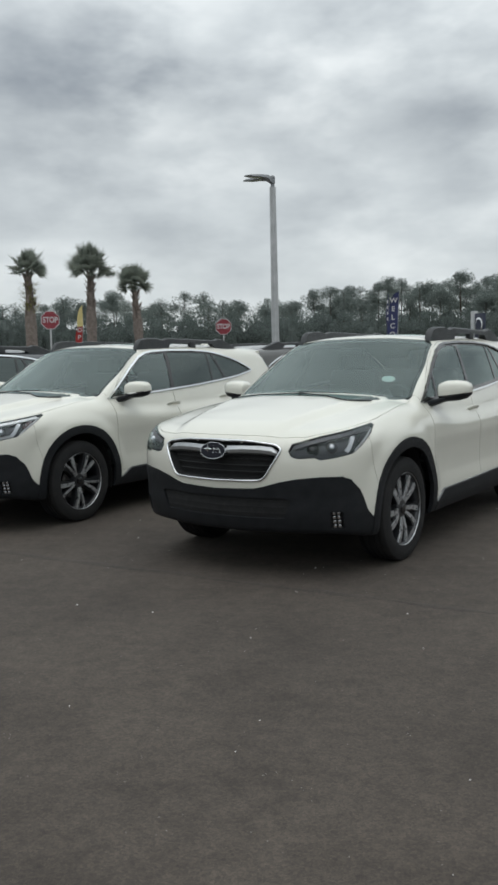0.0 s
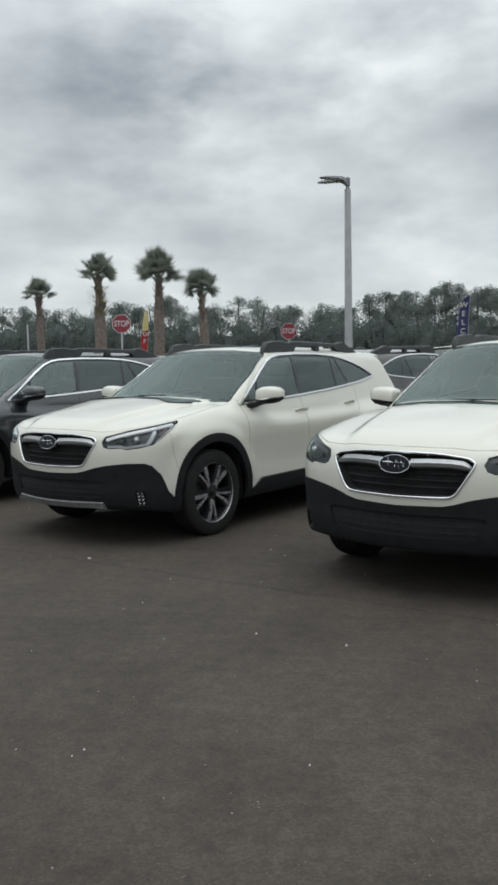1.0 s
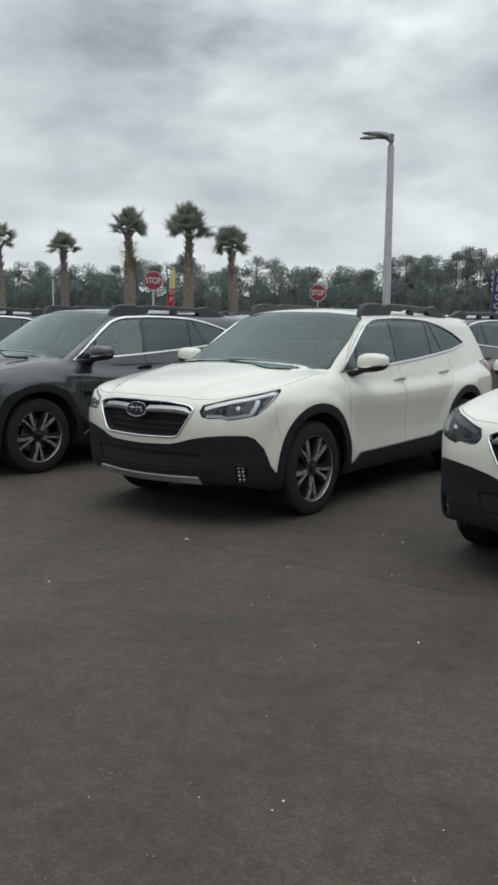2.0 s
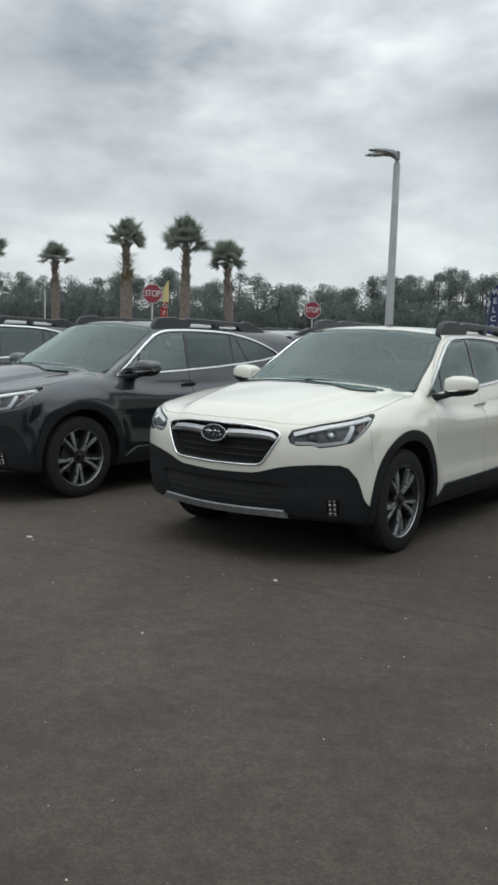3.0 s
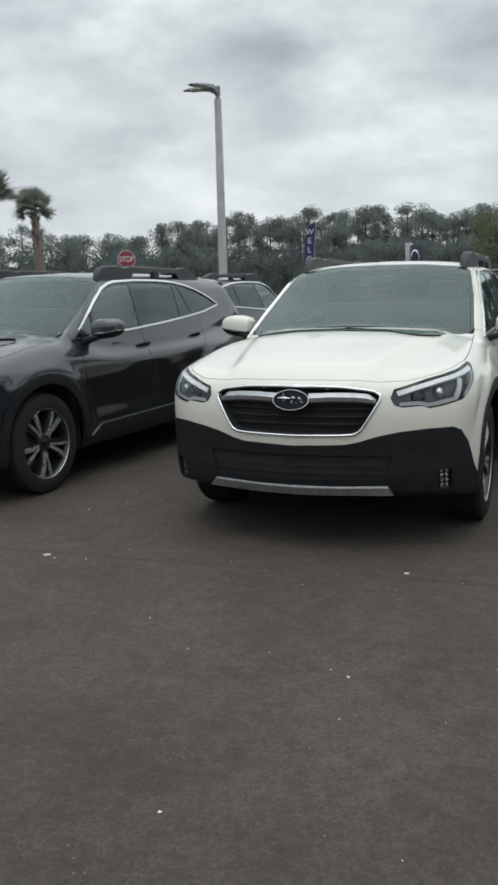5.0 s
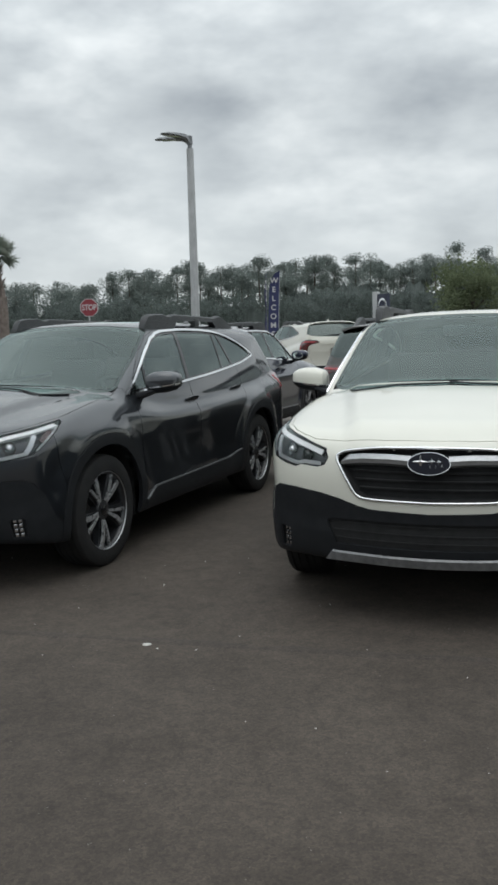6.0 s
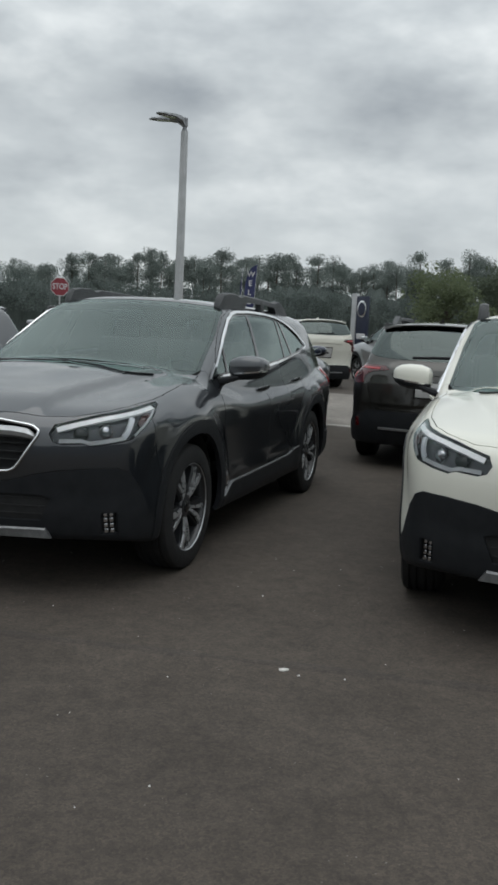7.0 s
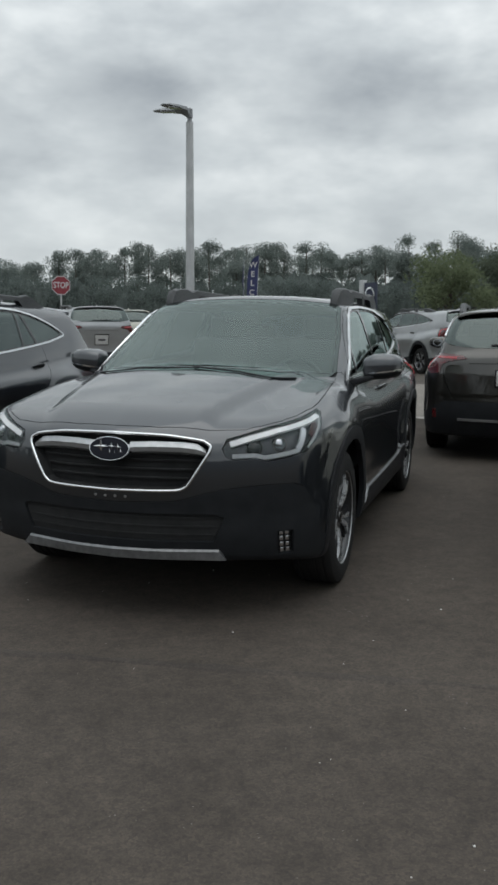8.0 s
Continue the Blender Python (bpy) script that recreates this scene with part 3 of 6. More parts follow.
def car_panels():
    """All panels of the car as meshes, by name: (left, right) or (one,)."""
    P, quads = surface_net(car_field, (-2.60, -0.09, 0.18), (2.42, 1.02, 1.70), 0.030)
    bm = bmesh.new()
    vs = [bm.verts.new(p) for p in P]
    for q in quads:
        bm.faces.new([vs[i] for i in q])
    bmesh.ops.recalc_face_normals(bm, faces=bm.faces)
    bmesh.ops.bisect_plane(bm, geom=bm.verts[:] + bm.edges[:] + bm.faces[:], dist=1e-4, plane_co=(0, 0, 0), plane_no=(0, 1, 0), clear_inner=True)
    for v in bm.verts:
        if abs(v.co.y) < 2e-3:
            v.co.y = 0.0
    bm.normal_update()
    M = {}
    flank = lambda c, n: c.y > 0.45 and n.y > 0.12
    low = lambda c, n: c.y > 0.45 and n.z > -0.6
    front = lambda c, n: n.x > 0.05
    # wheel openings and their flares
    for cx in (AXLE, -AXLE):
        carve(bm, arch_line(cx, 0.430, 0.02), XV, ZV, lambda c, n: c.y > 0.45)
    bmesh.ops.bisect_plane(bm, geom=bm.verts[:] + bm.edges[:] + bm.faces[:], dist=1e-4, plane_co=(0, 0, 0.268), plane_no=(0, 0, 1))
    M["underbody"] = finish("underbody", take(bm, [f for f in bm.faces if f.calc_center_median().z < 0.268]), LINER, 0, 0, 0)
    for cx, nm in ((AXLE, "front_arch_trim"), (-AXLE, "rear_arch_trim")):
        M[nm] = finish(nm, carve(bm, arch_line(cx, 0.500, 0.02), XV, ZV, flank), PLASTIC, 0.0, 0.007, 0.03, True)
    sill = [(0.95, 0.20), (0.95, 0.325), (0.86, 0.335), (0.72, 0.405), (-0.62, 0.425), (-0.72, 0.455), (-0.95, 0.47), (-0.95, 0.20)]
    M["sill_trim"] = finish("sill_trim", carve(bm, sill, XV, ZV, flank), PLASTIC, 0.0, 0.010, 0.03, True)
    # side glass
    frame_in = shrink(DLO, 0.016)
    F = shrink(DLO, 0.027)
    right_of = lambda poly, x0, x1: clip_poly(poly, (x0, 1.6), (x1, 0.9))
    left_of = lambda poly, x0, x1: clip_poly(poly, (x1, 0.9), (x0, 1.6))
    sail = right_of(F, 0.51, 0.665)
    M["sail_glass"] = finish("sail_glass", carve(bm, sail, XV, ZV, flank), DOORGLASS, 0.001, -0.003, 0, True)
    fg = left_of(right_of(F, -0.123, 0.003), 0.48, 0.635)
    M["front_door_glass"] = finish("front_door_glass", carve(bm, fg, XV, ZV, flank), DOORGLASS, 0.001, -0.003, 0, True)
    rg = left_of(right_of(F, -0.847, -0.742), -0.173, -0.047)
    M["rear_door_glass"] = finish("rear_door_glass", carve(bm, rg, XV, ZV, flank), TINTED, 0.001, -0.003, 0, True)
    vg = left_of(right_of(F, -0.862, -1.175), -0.870, -0.765)
    M["vent_glass"] = finish("vent_glass", carve(bm, vg, XV, ZV, flank), TINTED, 0.001, -0.003, 0, True)
    qg = left_of(F, -0.895, -1.208)
    M["quarter_glass"] = finish("quarter_glass", carve(bm, qg, XV, ZV, flank), TINTED, 0.001, -0.002, 0, True)
    M["pillar_trim"] = finish("pillar_trim", carve(bm, frame_in, XV, ZV, flank), GLOSSBLACK, 0.0, 0.001, 0.02, True)
    M["window_surround"] = finish("window_surround", carve(bm, DLO, XV, ZV, flank), CHROME, 0.0, 0.011, 0.025, True)
    # windscreen, rear window, roof glass
    ws = [(-0.01, 1.142), (0.30, 1.132), (0.55, 1.110), (0.68, 1.096), (0.735, 1.100), (0.757, 1.125), (0.702, 1.34), (0.645, 1.500), (0.600, 1.532), (0.32, 1.556), (-0.01, 1.566)]
    ws = [(-0.2 if y < 0 else y, z) for y, z in ws]
    screen = lambda c, n: n.x > 0.1 and 0.0 < c.x < 1.5
    M["windscreen"] = finish("windscreen", carve(bm, shrink(ws, 0.020), YV, ZV, screen), GLASS, 0.0, -0.002, 0)
    M["screen_border"] = finish("screen_border", carve(bm, ws, YV, ZV, screen), FRIT, 0.001, -0.002, 0.012)
    rw = [(-0.01, 1.155), (0.45, 1.165), (0.62, 1.185), (0.700, 1.22), (0.655, 1.36), (0.605, 1.455), (0.56, 1.487), (-0.01, 1.505)]
    M["rear_window"] = finish("rear_window", carve(bm, rw, YV, ZV, lambda c, n: n.x < -0.1 and c.x < -1.5), TINTED, 0.001, -0.002, 0)
    sr = [(0.09, -0.01), (0.09, 0.36), (0.05, 0.42), (-0.63, 0.42), (-0.67, 0.38), (-0.67, -0.01)]
    M["roof_glass"] = finish("roof_glass", carve(bm, sr, XV, YV, lambda c, n: n.z > 0.7 and c.z > 1.4), TINTED, 0.003, 0.0, 0.012)
    # lining inside the cabin
    inner = [f for f in bm.faces if f.calc_center_median().x < 1.03 and f.calc_center_median().z > 0.50]
    ids, verts, faces = {}, [], []
    for f in inner:
        row = []
        for v in f.verts:
            if v not in ids:
                ids[v] = len(verts)
                verts.append(v.co - v.normal * 0.032)
                verts[-1].y = max(0.0, verts[-1].y)
            row.append(ids[v])
        faces.append(row)
    M["cabin_lining"] = finish("cabin_lining", (verts, faces), CABIN, 0, 0, 0)
    # lamps and grille
    fr = lambda c, n: n.x > 0.0 and c.x > 1.5
    piece = carve(bm, HEADLAMP, DIAG_U, ZV, lambda c, n: c.x > 1.5 and n.dot(DIAG) > 0.1)
    M["headlamp_housing"] = finish("headlamp_housing", piece, LAMPDARK, 0.0, -0.035, -0.035, True)
    M["headlamp_lens"] = finish("headlamp_lens", piece, LENS, 0.002, 0.0, 0.004, True)
    piece = carve(bm, GRILLE, YV, ZV, fr)
    M["grille_backing"] = finish("grille_backing", piece, LINER, 0.0, -0.06, -0.06)
    wide = [(-0.01, 0.18), (0.99, 0.18), (0.99, 0.33), (0.925, 0.350), (0.912, 0.376), (0.893, 0.455), (0.868, 0.585), (0.842, 0.652), (0.805, 0.674), (0.70, 0.674), (0.56, 0.660), (0.45, 0.638), (0.36, 0.610), (0.29, 0.594), (-0.01, 0.584)]
    low_grille = [(-0.2, 0.405), (0.47, 0.405), (0.52, 0.520), (0.48, 0.535), (-0.2, 0.535)]
    M["lower_grille"] = finish("lower_grille", carve(bm, low_grille, YV, ZV, lambda c, n: c.x > 1.60), LINER, 0.0, -0.009, 0.0)
    pocket = [(0.736, 0.338), (0.800, 0.338), (0.804, 0.450), (0.740, 0.450)]
    M["fog_pocket"] = finish("fog_pocket", carve(bm, pocket, YV, ZV, lambda c, n: c.x > 1.60), LINER, 0.0, -0.020, 0.0, True)
    piece = carve(bm, wide, YV, ZV, lambda c, n: c.x > 1.60)
    M["lower_bumper"] = finish("lower_bumper", piece, PLASTIC, 0.001, 0.004, 0.05)
    RU = RDIAG_U
    tl = [(-0.71, 0.91), (-0.68, 0.99), (-0.70, 1.070), (-0.90, 1.100), (-1.16, 1.085), (-1.22, 1.050), (-1.05, 1.020), (-0.98, 0.985), (-0.97, 0.900), (-0.85, 0.885)]
    piece = carve(bm, tl, RU, ZV, lambda c, n: c.x < -1.7 and n.dot(RDIAG) > 0.1)
    M["tail_lamp"] = finish("tail_lamp", piece, REDLENS, 0.002, 0.004, 0.02, True)
    # opening panels
    lamp_top = [from_diag(u, z)[0] for u, z in ((-0.86, 0.934), (-0.76, 0.950), (-0.66, 0.967), (-0.50, 0.992))]
    hood = [(2.292, -0.01), (2.280, 0.20), (2.248, 0.36), (2.212, 0.47), (2.170, 0.59)] + [(p.x, p.y) for p in lamp_top] + [(1.62, 0.812), (1.45, 0.805), (1.27, 0.790), (1.10, 0.770), (0.98, 0.765), (1.03, 0.64), (1.12, 0.50), (1.19, 0.30), (1.215, 0.10), (1.215, -0.01)]
    M["bonnet"] = finish("bonnet", carve(bm, hood, XV, YV, lambda c, n: n.z > 0.2 and c.x > 0.8), WHITE, 0.0025, 0.0, 0.03)
    cowl = [(1.38, -0.01), (1.27, 0.35), (0.98, 0.76), (0.92, 0.76), (0.88, -0.01)]
    M["cowl_panel"] = finish("cowl_panel", carve(bm, cowl, XV, YV, lambda c, n: n.z > 0.1 and c.x > 0.7 and c.z < 1.16), PLASTIC, 0.0, -0.012, -0.01)
    fd = [(0.845, 0.40), (0.880, 0.62), (0.890, 0.90), (0.885, 1.062), (0.675, 1.247), (0.485, 1.376), (0.335, 1.467), (0.21, 1.507), (0.09, 1.524), (-0.138, 1.535), (-0.05, 1.09), (-0.06, 0.75), (-0.08, 0.42)]
    M["front_door"] = finish("front_door", carve(bm, fd, XV, ZV, flank), WHITE, 0.0028, 0.0, 0.03, True)
    rd = [(-0.08, 0.42), (-0.06, 0.75), (-0.05, 1.09), (-0.138, 1.535), (-0.60, 1.532), (-0.88, 1.517), (-0.935, 1.500), (-1.13, 1.18), (-1.155, 1.10), (-1.13, 0.97), (-1.04, 0.885), (-0.94, 0.78), (-0.865, 0.62), (-0.835, 0.46), (-0.575, 0.42)]
    M["rear_door"] = finish("rear_door", carve(bm, rd, XV, ZV, flank), WHITE, 0.0028, 0.0, 0.03, True)
    fe = [(0.845, 0.30), (0.885, 0.62), (0.890, 0.90), (0.880, 1.00), (0.905, 1.12), (1.90, 1.12), (1.88, 0.80), (1.83, 0.62), (1.80, 0.30)]
    M["front_wing"] = finish("front_wing", carve(bm, fe, XV, ZV, lambda c, n: c.y > 0.45 and c.z < 1.13 and n.z > -0.5), WHITE, 0.002, 0.0, 0.02, True)
    rl = [(-0.01, 0.20), (0.97, 0.20), (0.97, 0.40), (0.78, 0.56), (0.66, 0.62), (-0.01, 0.62)]
    M["rear_lower_bumper"] = finish("rear_lower_bumper", carve(bm, rl, YV, ZV, lambda c, n: c.x < -1.75), PLASTIC, 0.001, 0.006, 0.03)
    tg = [(-0.01, 0.60), (0.50, 0.60), (0.58, 0.66), (0.66, 0.80), (0.70, 0.98), (0.70, 1.10), (0.63, 1.36), (0.57, 1.47), (0.52, 1.51), (-0.01, 1.53)]
    M["tailgate"] = finish("tailgate", carve(bm, tg, YV, ZV, lambda c, n: n.x < -0.1 and c.x < -1.6), WHITE, 0.0028, 0.0, 0.02)
    M["front_bumper"] = finish("front_bumper", take(bm, [f for f in bm.faces if f.calc_center_median().x > 1.5 and f.calc_center_median().z < 1.1]), WHITE, 0.0015, 0.0, 0.02)
    rest = take(bm, list(bm.faces))
    M["body_shell"] = finish("body_shell", rest, WHITE, 0.001, 0.0, 0.02)
    bm.free()
    return M


# ---- the estate car: fittings ----
def rounded_ring(y, cx, cz, hx, hz, n=20, p=3.2):
    pts = []
    for k in range(n):
        a = 2 * math.pi * k / n
        c, s = math.cos(a), math.sin(a)
        pts.append((cx + hx * math.copysign(abs(c) ** (2 / p), c), y, cz + hz * math.copysign(abs(s) ** (2 / p), s)))
    return pts


def wheel_meshes():
    W = {}
    bm = bmesh.new()
    h = 0.1125
    prof = [(h * 0.78, 0.243), (h * 0.98, 0.256), (h * 1.03, 0.285), (h * 1.0, 0.322), (h * 0.90, 0.350), (h * 0.80, 0.358)]
    for g in (0.55, 0.2, -0.2, -0.55):
        prof += [(h * (g + 0.07), 0.362), (h * (g + 0.05), 0.354), (h * (g - 0.05), 0.354), (h * (g - 0.07), 0.362)]
    prof += [(-h * 0.80, 0.358), (-h * 0.90, 0.350), (-h, 0.322), (-h * 1.03, 0.285), (-h * 0.98, 0.256), (-h * 0.78, 0.243)]
    lathe(bm, prof, 48)
    W["tyre"] = mesh_of("tyre", fix(bm), RUBBER, 30)

    bm = bmesh.new()
    lathe(bm, [(-0.09, 0.226), (0.05, 0.230), (0.080, 0.237), (0.094, 0.243), (0.101, 0.252), (0.094, 0.257), (0.07, 0.254)], 48)
    lathe(bm, [(0.0, 0.07), (0.062, 0.072), (0.078, 0.064), (0.082, 0.045), (0.080, 0.001)], 28)
    r = lathe(bm, [(-0.045, 0.225), (-0.05, 0.001)], 32)
    W["rim"] = mesh_of("wheel", fix(bm), DARKALLOY, 35)

    def spoke(w0, w1, sgn, lean0, lean1, y):
        bm = bmesh.new()
        secs = []
        for t in (0, 0.25, 0.5, 0.75, 1):
            rr = 0.055 + 0.190 * t
            an = sgn * (lean0 + (lean1 - lean0) * t ** 1.2)
            c, sn = math.cos(an), math.sin(an)
            w = w0 + (w1 - w0) * t
            o = Vector((c * rr, y + 0.010 * math.sin(t * math.pi) + 0.012 * t, sn * rr))
            t1 = Vector((-sn, 0, c)) * w
            secs.append([o - t1 - Vector((0, 0.012, 0)), o - t1 * 0.85, o + t1 * 0.85, o + t1 - Vector((0, 0.012, 0))])
        sweep(bm, secs)
        return bm

    def backing(sgn):
        bm = bmesh.new()
        secs = []
        for t, w, d in ((0, 0.021, 0.064), (0.4, 0.022, 0.070), (0.8, 0.028, 0.078), (1, 0.036, 0.080)):
            rr = 0.055 + 0.187 * t
            an = sgn * (0.15 + 0.10 * t)
            c, sn = math.cos(an), math.sin(an)
            o = Vector((c * rr, d, sn * rr))
            t1 = Vector((-sn, 0, c)) * w
            secs.append([o - t1 * 1.2 + Vector((0, -0.045, 0)), o - t1, o + t1, o + t1 * 1.2 + Vector((0, -0.045, 0))])
        return sweep(bm, secs)

    W["back_a"] = mesh_of("spoke_backing", backing(1), DARKALLOY, 35)
    W["back_b"] = mesh_of("spoke_backing", backing(-1), DARKALLOY, 35)
    W["spoke_a"] = mesh_of("spoke", spoke(0.010, 0.0205, 1, 0.12, 0.22, 0.078), MACHINED, 35)
    W["spoke_b"] = mesh_of("spoke", spoke(0.0075, 0.0115, -1, 0.12, 0.19, 0.078), MACHINED, 35)
    W["spoke_c"] = mesh_of("spoke", spoke(0.014, 0.0215, 1, 0.20, 0.29, 0.078), MACHINED, 35)
    bm = bmesh.new()
    lathe(bm, [(0.080, 0.034), (0.088, 0.032), (0.091, 0.026), (0.092, 0.001)], 24)
    W["cap"] = mesh_of("centre_cap", fix(bm), GLOSSBLACK, 35)
    bm = bmesh.new()
    lathe(bm, [(0.0, 0.001), (0.0, 0.155), (0.022, 0.155), (0.022, 0.06), (0.05, 0.055), (0.05, 0.001)], 36)
    W["disc"] = mesh_of("brake_disc", fix(bm), STEEL, 35)
    bm = bmesh.new()
    lathe(bm, [(0.101, 0.2485), (0.1065, 0.252), (0.104, 0.257), (0.098, 0.258)], 48)
    W["lip"] = mesh_of("rim_lip", fix(bm), SATIN, 60)
    return W


def oval(bm, c, n, up, a, b, thick, seg=28, dome=0.0):
    """An oval plate with its face along n."""
    n = Vector(n).normalized()
    s = Vector(up).cross(n).normalized()
    u = n.cross(s)
    c = Vector(c)
    rim0, rim1, top = [], [], []
    for k in range(seg):
        t = 2 * math.pi * k / seg
        d = s * (a * math.cos(t)) + u * (b * math.sin(t))
        rim0.append(bm.verts.new(c + d))
        rim1.append(bm.verts.new(c + d * 0.985 + n * thick))
        top.append(bm.verts.new(c + d * 0.6 + n * (thick + dome)))
    for k in range(seg):
        j = (k + 1) % seg
        bm.faces.new((rim0[k], rim0[j], rim1[j], rim1[k]))
        bm.faces.new((rim1[k], rim1[j], top[j], top[k]))
    bm.faces.new(top)
    return fix(bm)


def line_on(pts, probe, out=0.0):
    """Points (and normals) on the skin along a line of probe coordinates."""
    P, Nn = [], []
    for a, b in pts:
        p, n = probe(a, b)
        P.append(p + n * out)
        Nn.append(n)
    return P, Nn


def dense(pts, k=4):
    out = []
    for p, q in zip(pts, pts[1:]):
        out += [(p[0] + (q[0] - p[0]) * i / k, p[1] + (q[1] - p[1]) * i / k) for i in range(k)]
    return out + [pts[-1]]


def strip_on(name, pts, probe, half, thick, mat, out=0.0, k=4):
    P, Nn = line_on(dense(pts, k), probe, out)
    return mesh_of(name, strip(bmesh.new(), P, Nn, half, thick), mat, 35)


def flipped(me):
    """The mesh's mirror image on the car's other side."""
    bm = bmesh.new()
    bm.from_mesh(me)
    for v in bm.verts:
        v.co.y = -v.co.y
    bmesh.ops.reverse_faces(bm, faces=bm.faces)
    out = bpy.data.meshes.new(me.name)
    bm.to_mesh(out)
    bm.free()
    out.materials.append(me.materials[0])
    out.set_sharp_from_angle(angle=radians(35))
    return out


def car_fittings():
    K = {}

    def both(nm, me):
        K[nm] = (me, flipped(me))

    # grille
    g = [(0.0, 0.899), (0.26, 0.894), (0.42, 0.873), (0.460, 0.850), (0.455, 0.820), (0.363, 0.667), (0.322, 0.646), (0.0, 0.641)]
    for k in range(2):
        # rounded corners
        soft = [g[0]]
        for p, q in zip(g, g[1:]):
            soft += [(p[0] + (q[0] - p[0]) * w, p[1] + (q[1] - p[1]) * w) for w in (0.16, 0.84)]
        g = soft + [g[-1]]
    full = g + [(-y, z) for y, z in g[::-1][1:]]
    P, Nn = line_on(dense(full, 3), from_front, 0.003)
    bm = bmesh.new()
    tube(bm, P[:-1], 0.0075, 8, True)
    K["grille_frame"] = (mesh_of("grille_frame", fix(bm), CHROME, 60),)
    K["slats"] = []
    for z, w in ((0.695, 0.36), (0.740, 0.385), (0.785, 0.415)):
        K["slats"].append(strip_on("grille_slat", [(-w, z), (0, z), (w, z)], from_front, 0.004, 0.016, LINER, -0.058, 6))
    for z, w in ((0.880, 0.36),):
        K["slats"].append(strip_on("grille_slat", [(-w, z - 0.015), (0, z), (w, z - 0.015)], from_front, 0.004, 0.02, LINER, -0.05, 6))
    wing = [(0.09, 0.842), (0.20, 0.848), (0.33, 0.846), (0.40, 0.838), (0.440, 0.822)]
    P, Nn = line_on(dense(wing, 4), from_front, -0.03)
    secs = []
    for i, (p, n) in enumerate(zip(P, Nn)):
        t = i / (len(P) - 1)
        w = 0.029 - 0.013 * max(0.0, t - 0.75) / 0.25
        secs.append([p - ZV * w, p - ZV * w * 0.8 + n * 0.026, p - ZV * w * 0.1 + n * 0.030, p + ZV * w * 0.85 + n * 0.014, p + ZV * w])
    both("grille_wing", mesh_of("grille_wing", sweep(bmesh.new(), secs), SATIN, 35))
    c, n = from_front(0, 0.828)
    bm = bmesh.new()
    oval(bm, c - n * 0.02, n, ZV, 0.102, 0.056, 0.034, 32, 0.002)
    K["badge_ring"] = (mesh_of("badge_ring", bm, CHROME, 50),)
    bm = bmesh.new()
    oval(bm, c + n * 0.013, n, ZV, 0.098, 0.053, 0.003, 32, 0.001)
    K["badge_plate"] = (mesh_of("badge_plate", bm, BADGEBLUE, 50),)
    K["stars"] = []
    s = ZV.cross(n).normalized()
    for dx, dz, r in ((-0.038, 0.008, 0.036), (0.014, 0.010, 0.017), (0.046, 0.008, 0.016), (0.006, -0.018, 0.016), (0.032, -0.022, 0.016), (0.060, -0.014, 0.015)):
        bm = bmesh.new()
        o = c + n * 0.0195 + s * dx + ZV * dz
        ring = []
        for k in range(8):
            a = math.pi * k / 4
            q = r if k % 2 == 0 else r * 0.24
            ring.append(bm.verts.new(o + (s * math.cos(a) * 1.1 + ZV * math.sin(a)) * q))
        tip = bm.verts.new(o + n * 0.004)
        for k in range(8):
            bm.faces.new((ring[k], ring[(k + 1) % 8], tip))
        K["stars"].append(mesh_of("badge_star", fix(bm), CHROME, 0))
    # headlamp inner parts
    dg = lambda u, z: from_diag(u, z)
    top = [(-1.025, 0.858), (-0.928, 0.886), (-0.800, 0.915), (-0.660, 0.937), (-0.515, 0.962)]
    both("lamp_brow", strip_on("lamp_brow", top, dg, 0.016, 0.010, BROW, -0.010, 3))
    guide = [(-0.700, 0.828), (-0.682, 0.846), (-0.665, 0.876), (-0.652, 0.905), (-0.646, 0.925)]
    both("light_guide", strip_on("light_guide", guide, dg, 0.016, 0.008, DRL, -0.018, 3))
    both("side_marker", strip_on("side_marker", [(-0.605, 0.880), (-0.578, 0.908), (-0.548, 0.940)], dg, 0.020, 0.006, AMBER, -0.018, 3))
    both("outer_reflector", strip_on("outer_reflector", [(-0.640, 0.832), (-0.582, 0.882), (-0.530, 0.930), (-0.498, 0.962)], dg, 0.006, 0.006, BROW, -0.012, 3))
    both("lower_reflector", strip_on("lower_reflector", [(-1.020, 0.805), (-0.915, 0.809), (-0.875, 0.797), (-0.790, 0.808), (-0.690, 0.824)], dg, 0.011, 0.006, BROW, -0.016, 3))
    for nm, u, z in (("inner_projector", -0.915, 0.848), ("outer_projector", -0.79, 0.862)):
        p, nn = dg(u, z)
        bm = bmesh.new()
        m = Matrix.Translation(p - nn * 0.034) @ DIAG.to_track_quat("Y", "Z").to_matrix().to_4x4()
        lathe(bm, [(0.0, 0.040), (0.012, 0.036), (0.012, 0.030), (0.022, 0.022), (0.027, 0.001)], 20, "Y", m)
        both(nm, mesh_of(nm, fix(bm), GLOSSBLACK if nm[0] == "i" else REFLECTOR, 40))
    # fog lamps: a column of small bright cells
    cells = []
    for i, z in enumerate((0.352, 0.381, 0.410, 0.439)):
        for y in (0.758, 0.781):
            p, nn = from_front(y, z)
            bm = bmesh.new()
            q = DIAG.to_track_quat("Z", "Y").to_matrix().to_4x4()
            block(bm, (0.020, 0.022, 0.014), Matrix.Translation(p - nn * 0.012) @ q, 0.005, 2)
            cells.append(mesh_of("fog_lamp_cell", bm, REFLECTOR, 35))
    K["fog_cells"] = [(m, flipped(m)) for m in cells]
    bz = [(0.736, 0.338), (0.736, 0.450), (0.802, 0.450), (0.800, 0.338), (0.736, 0.338)]
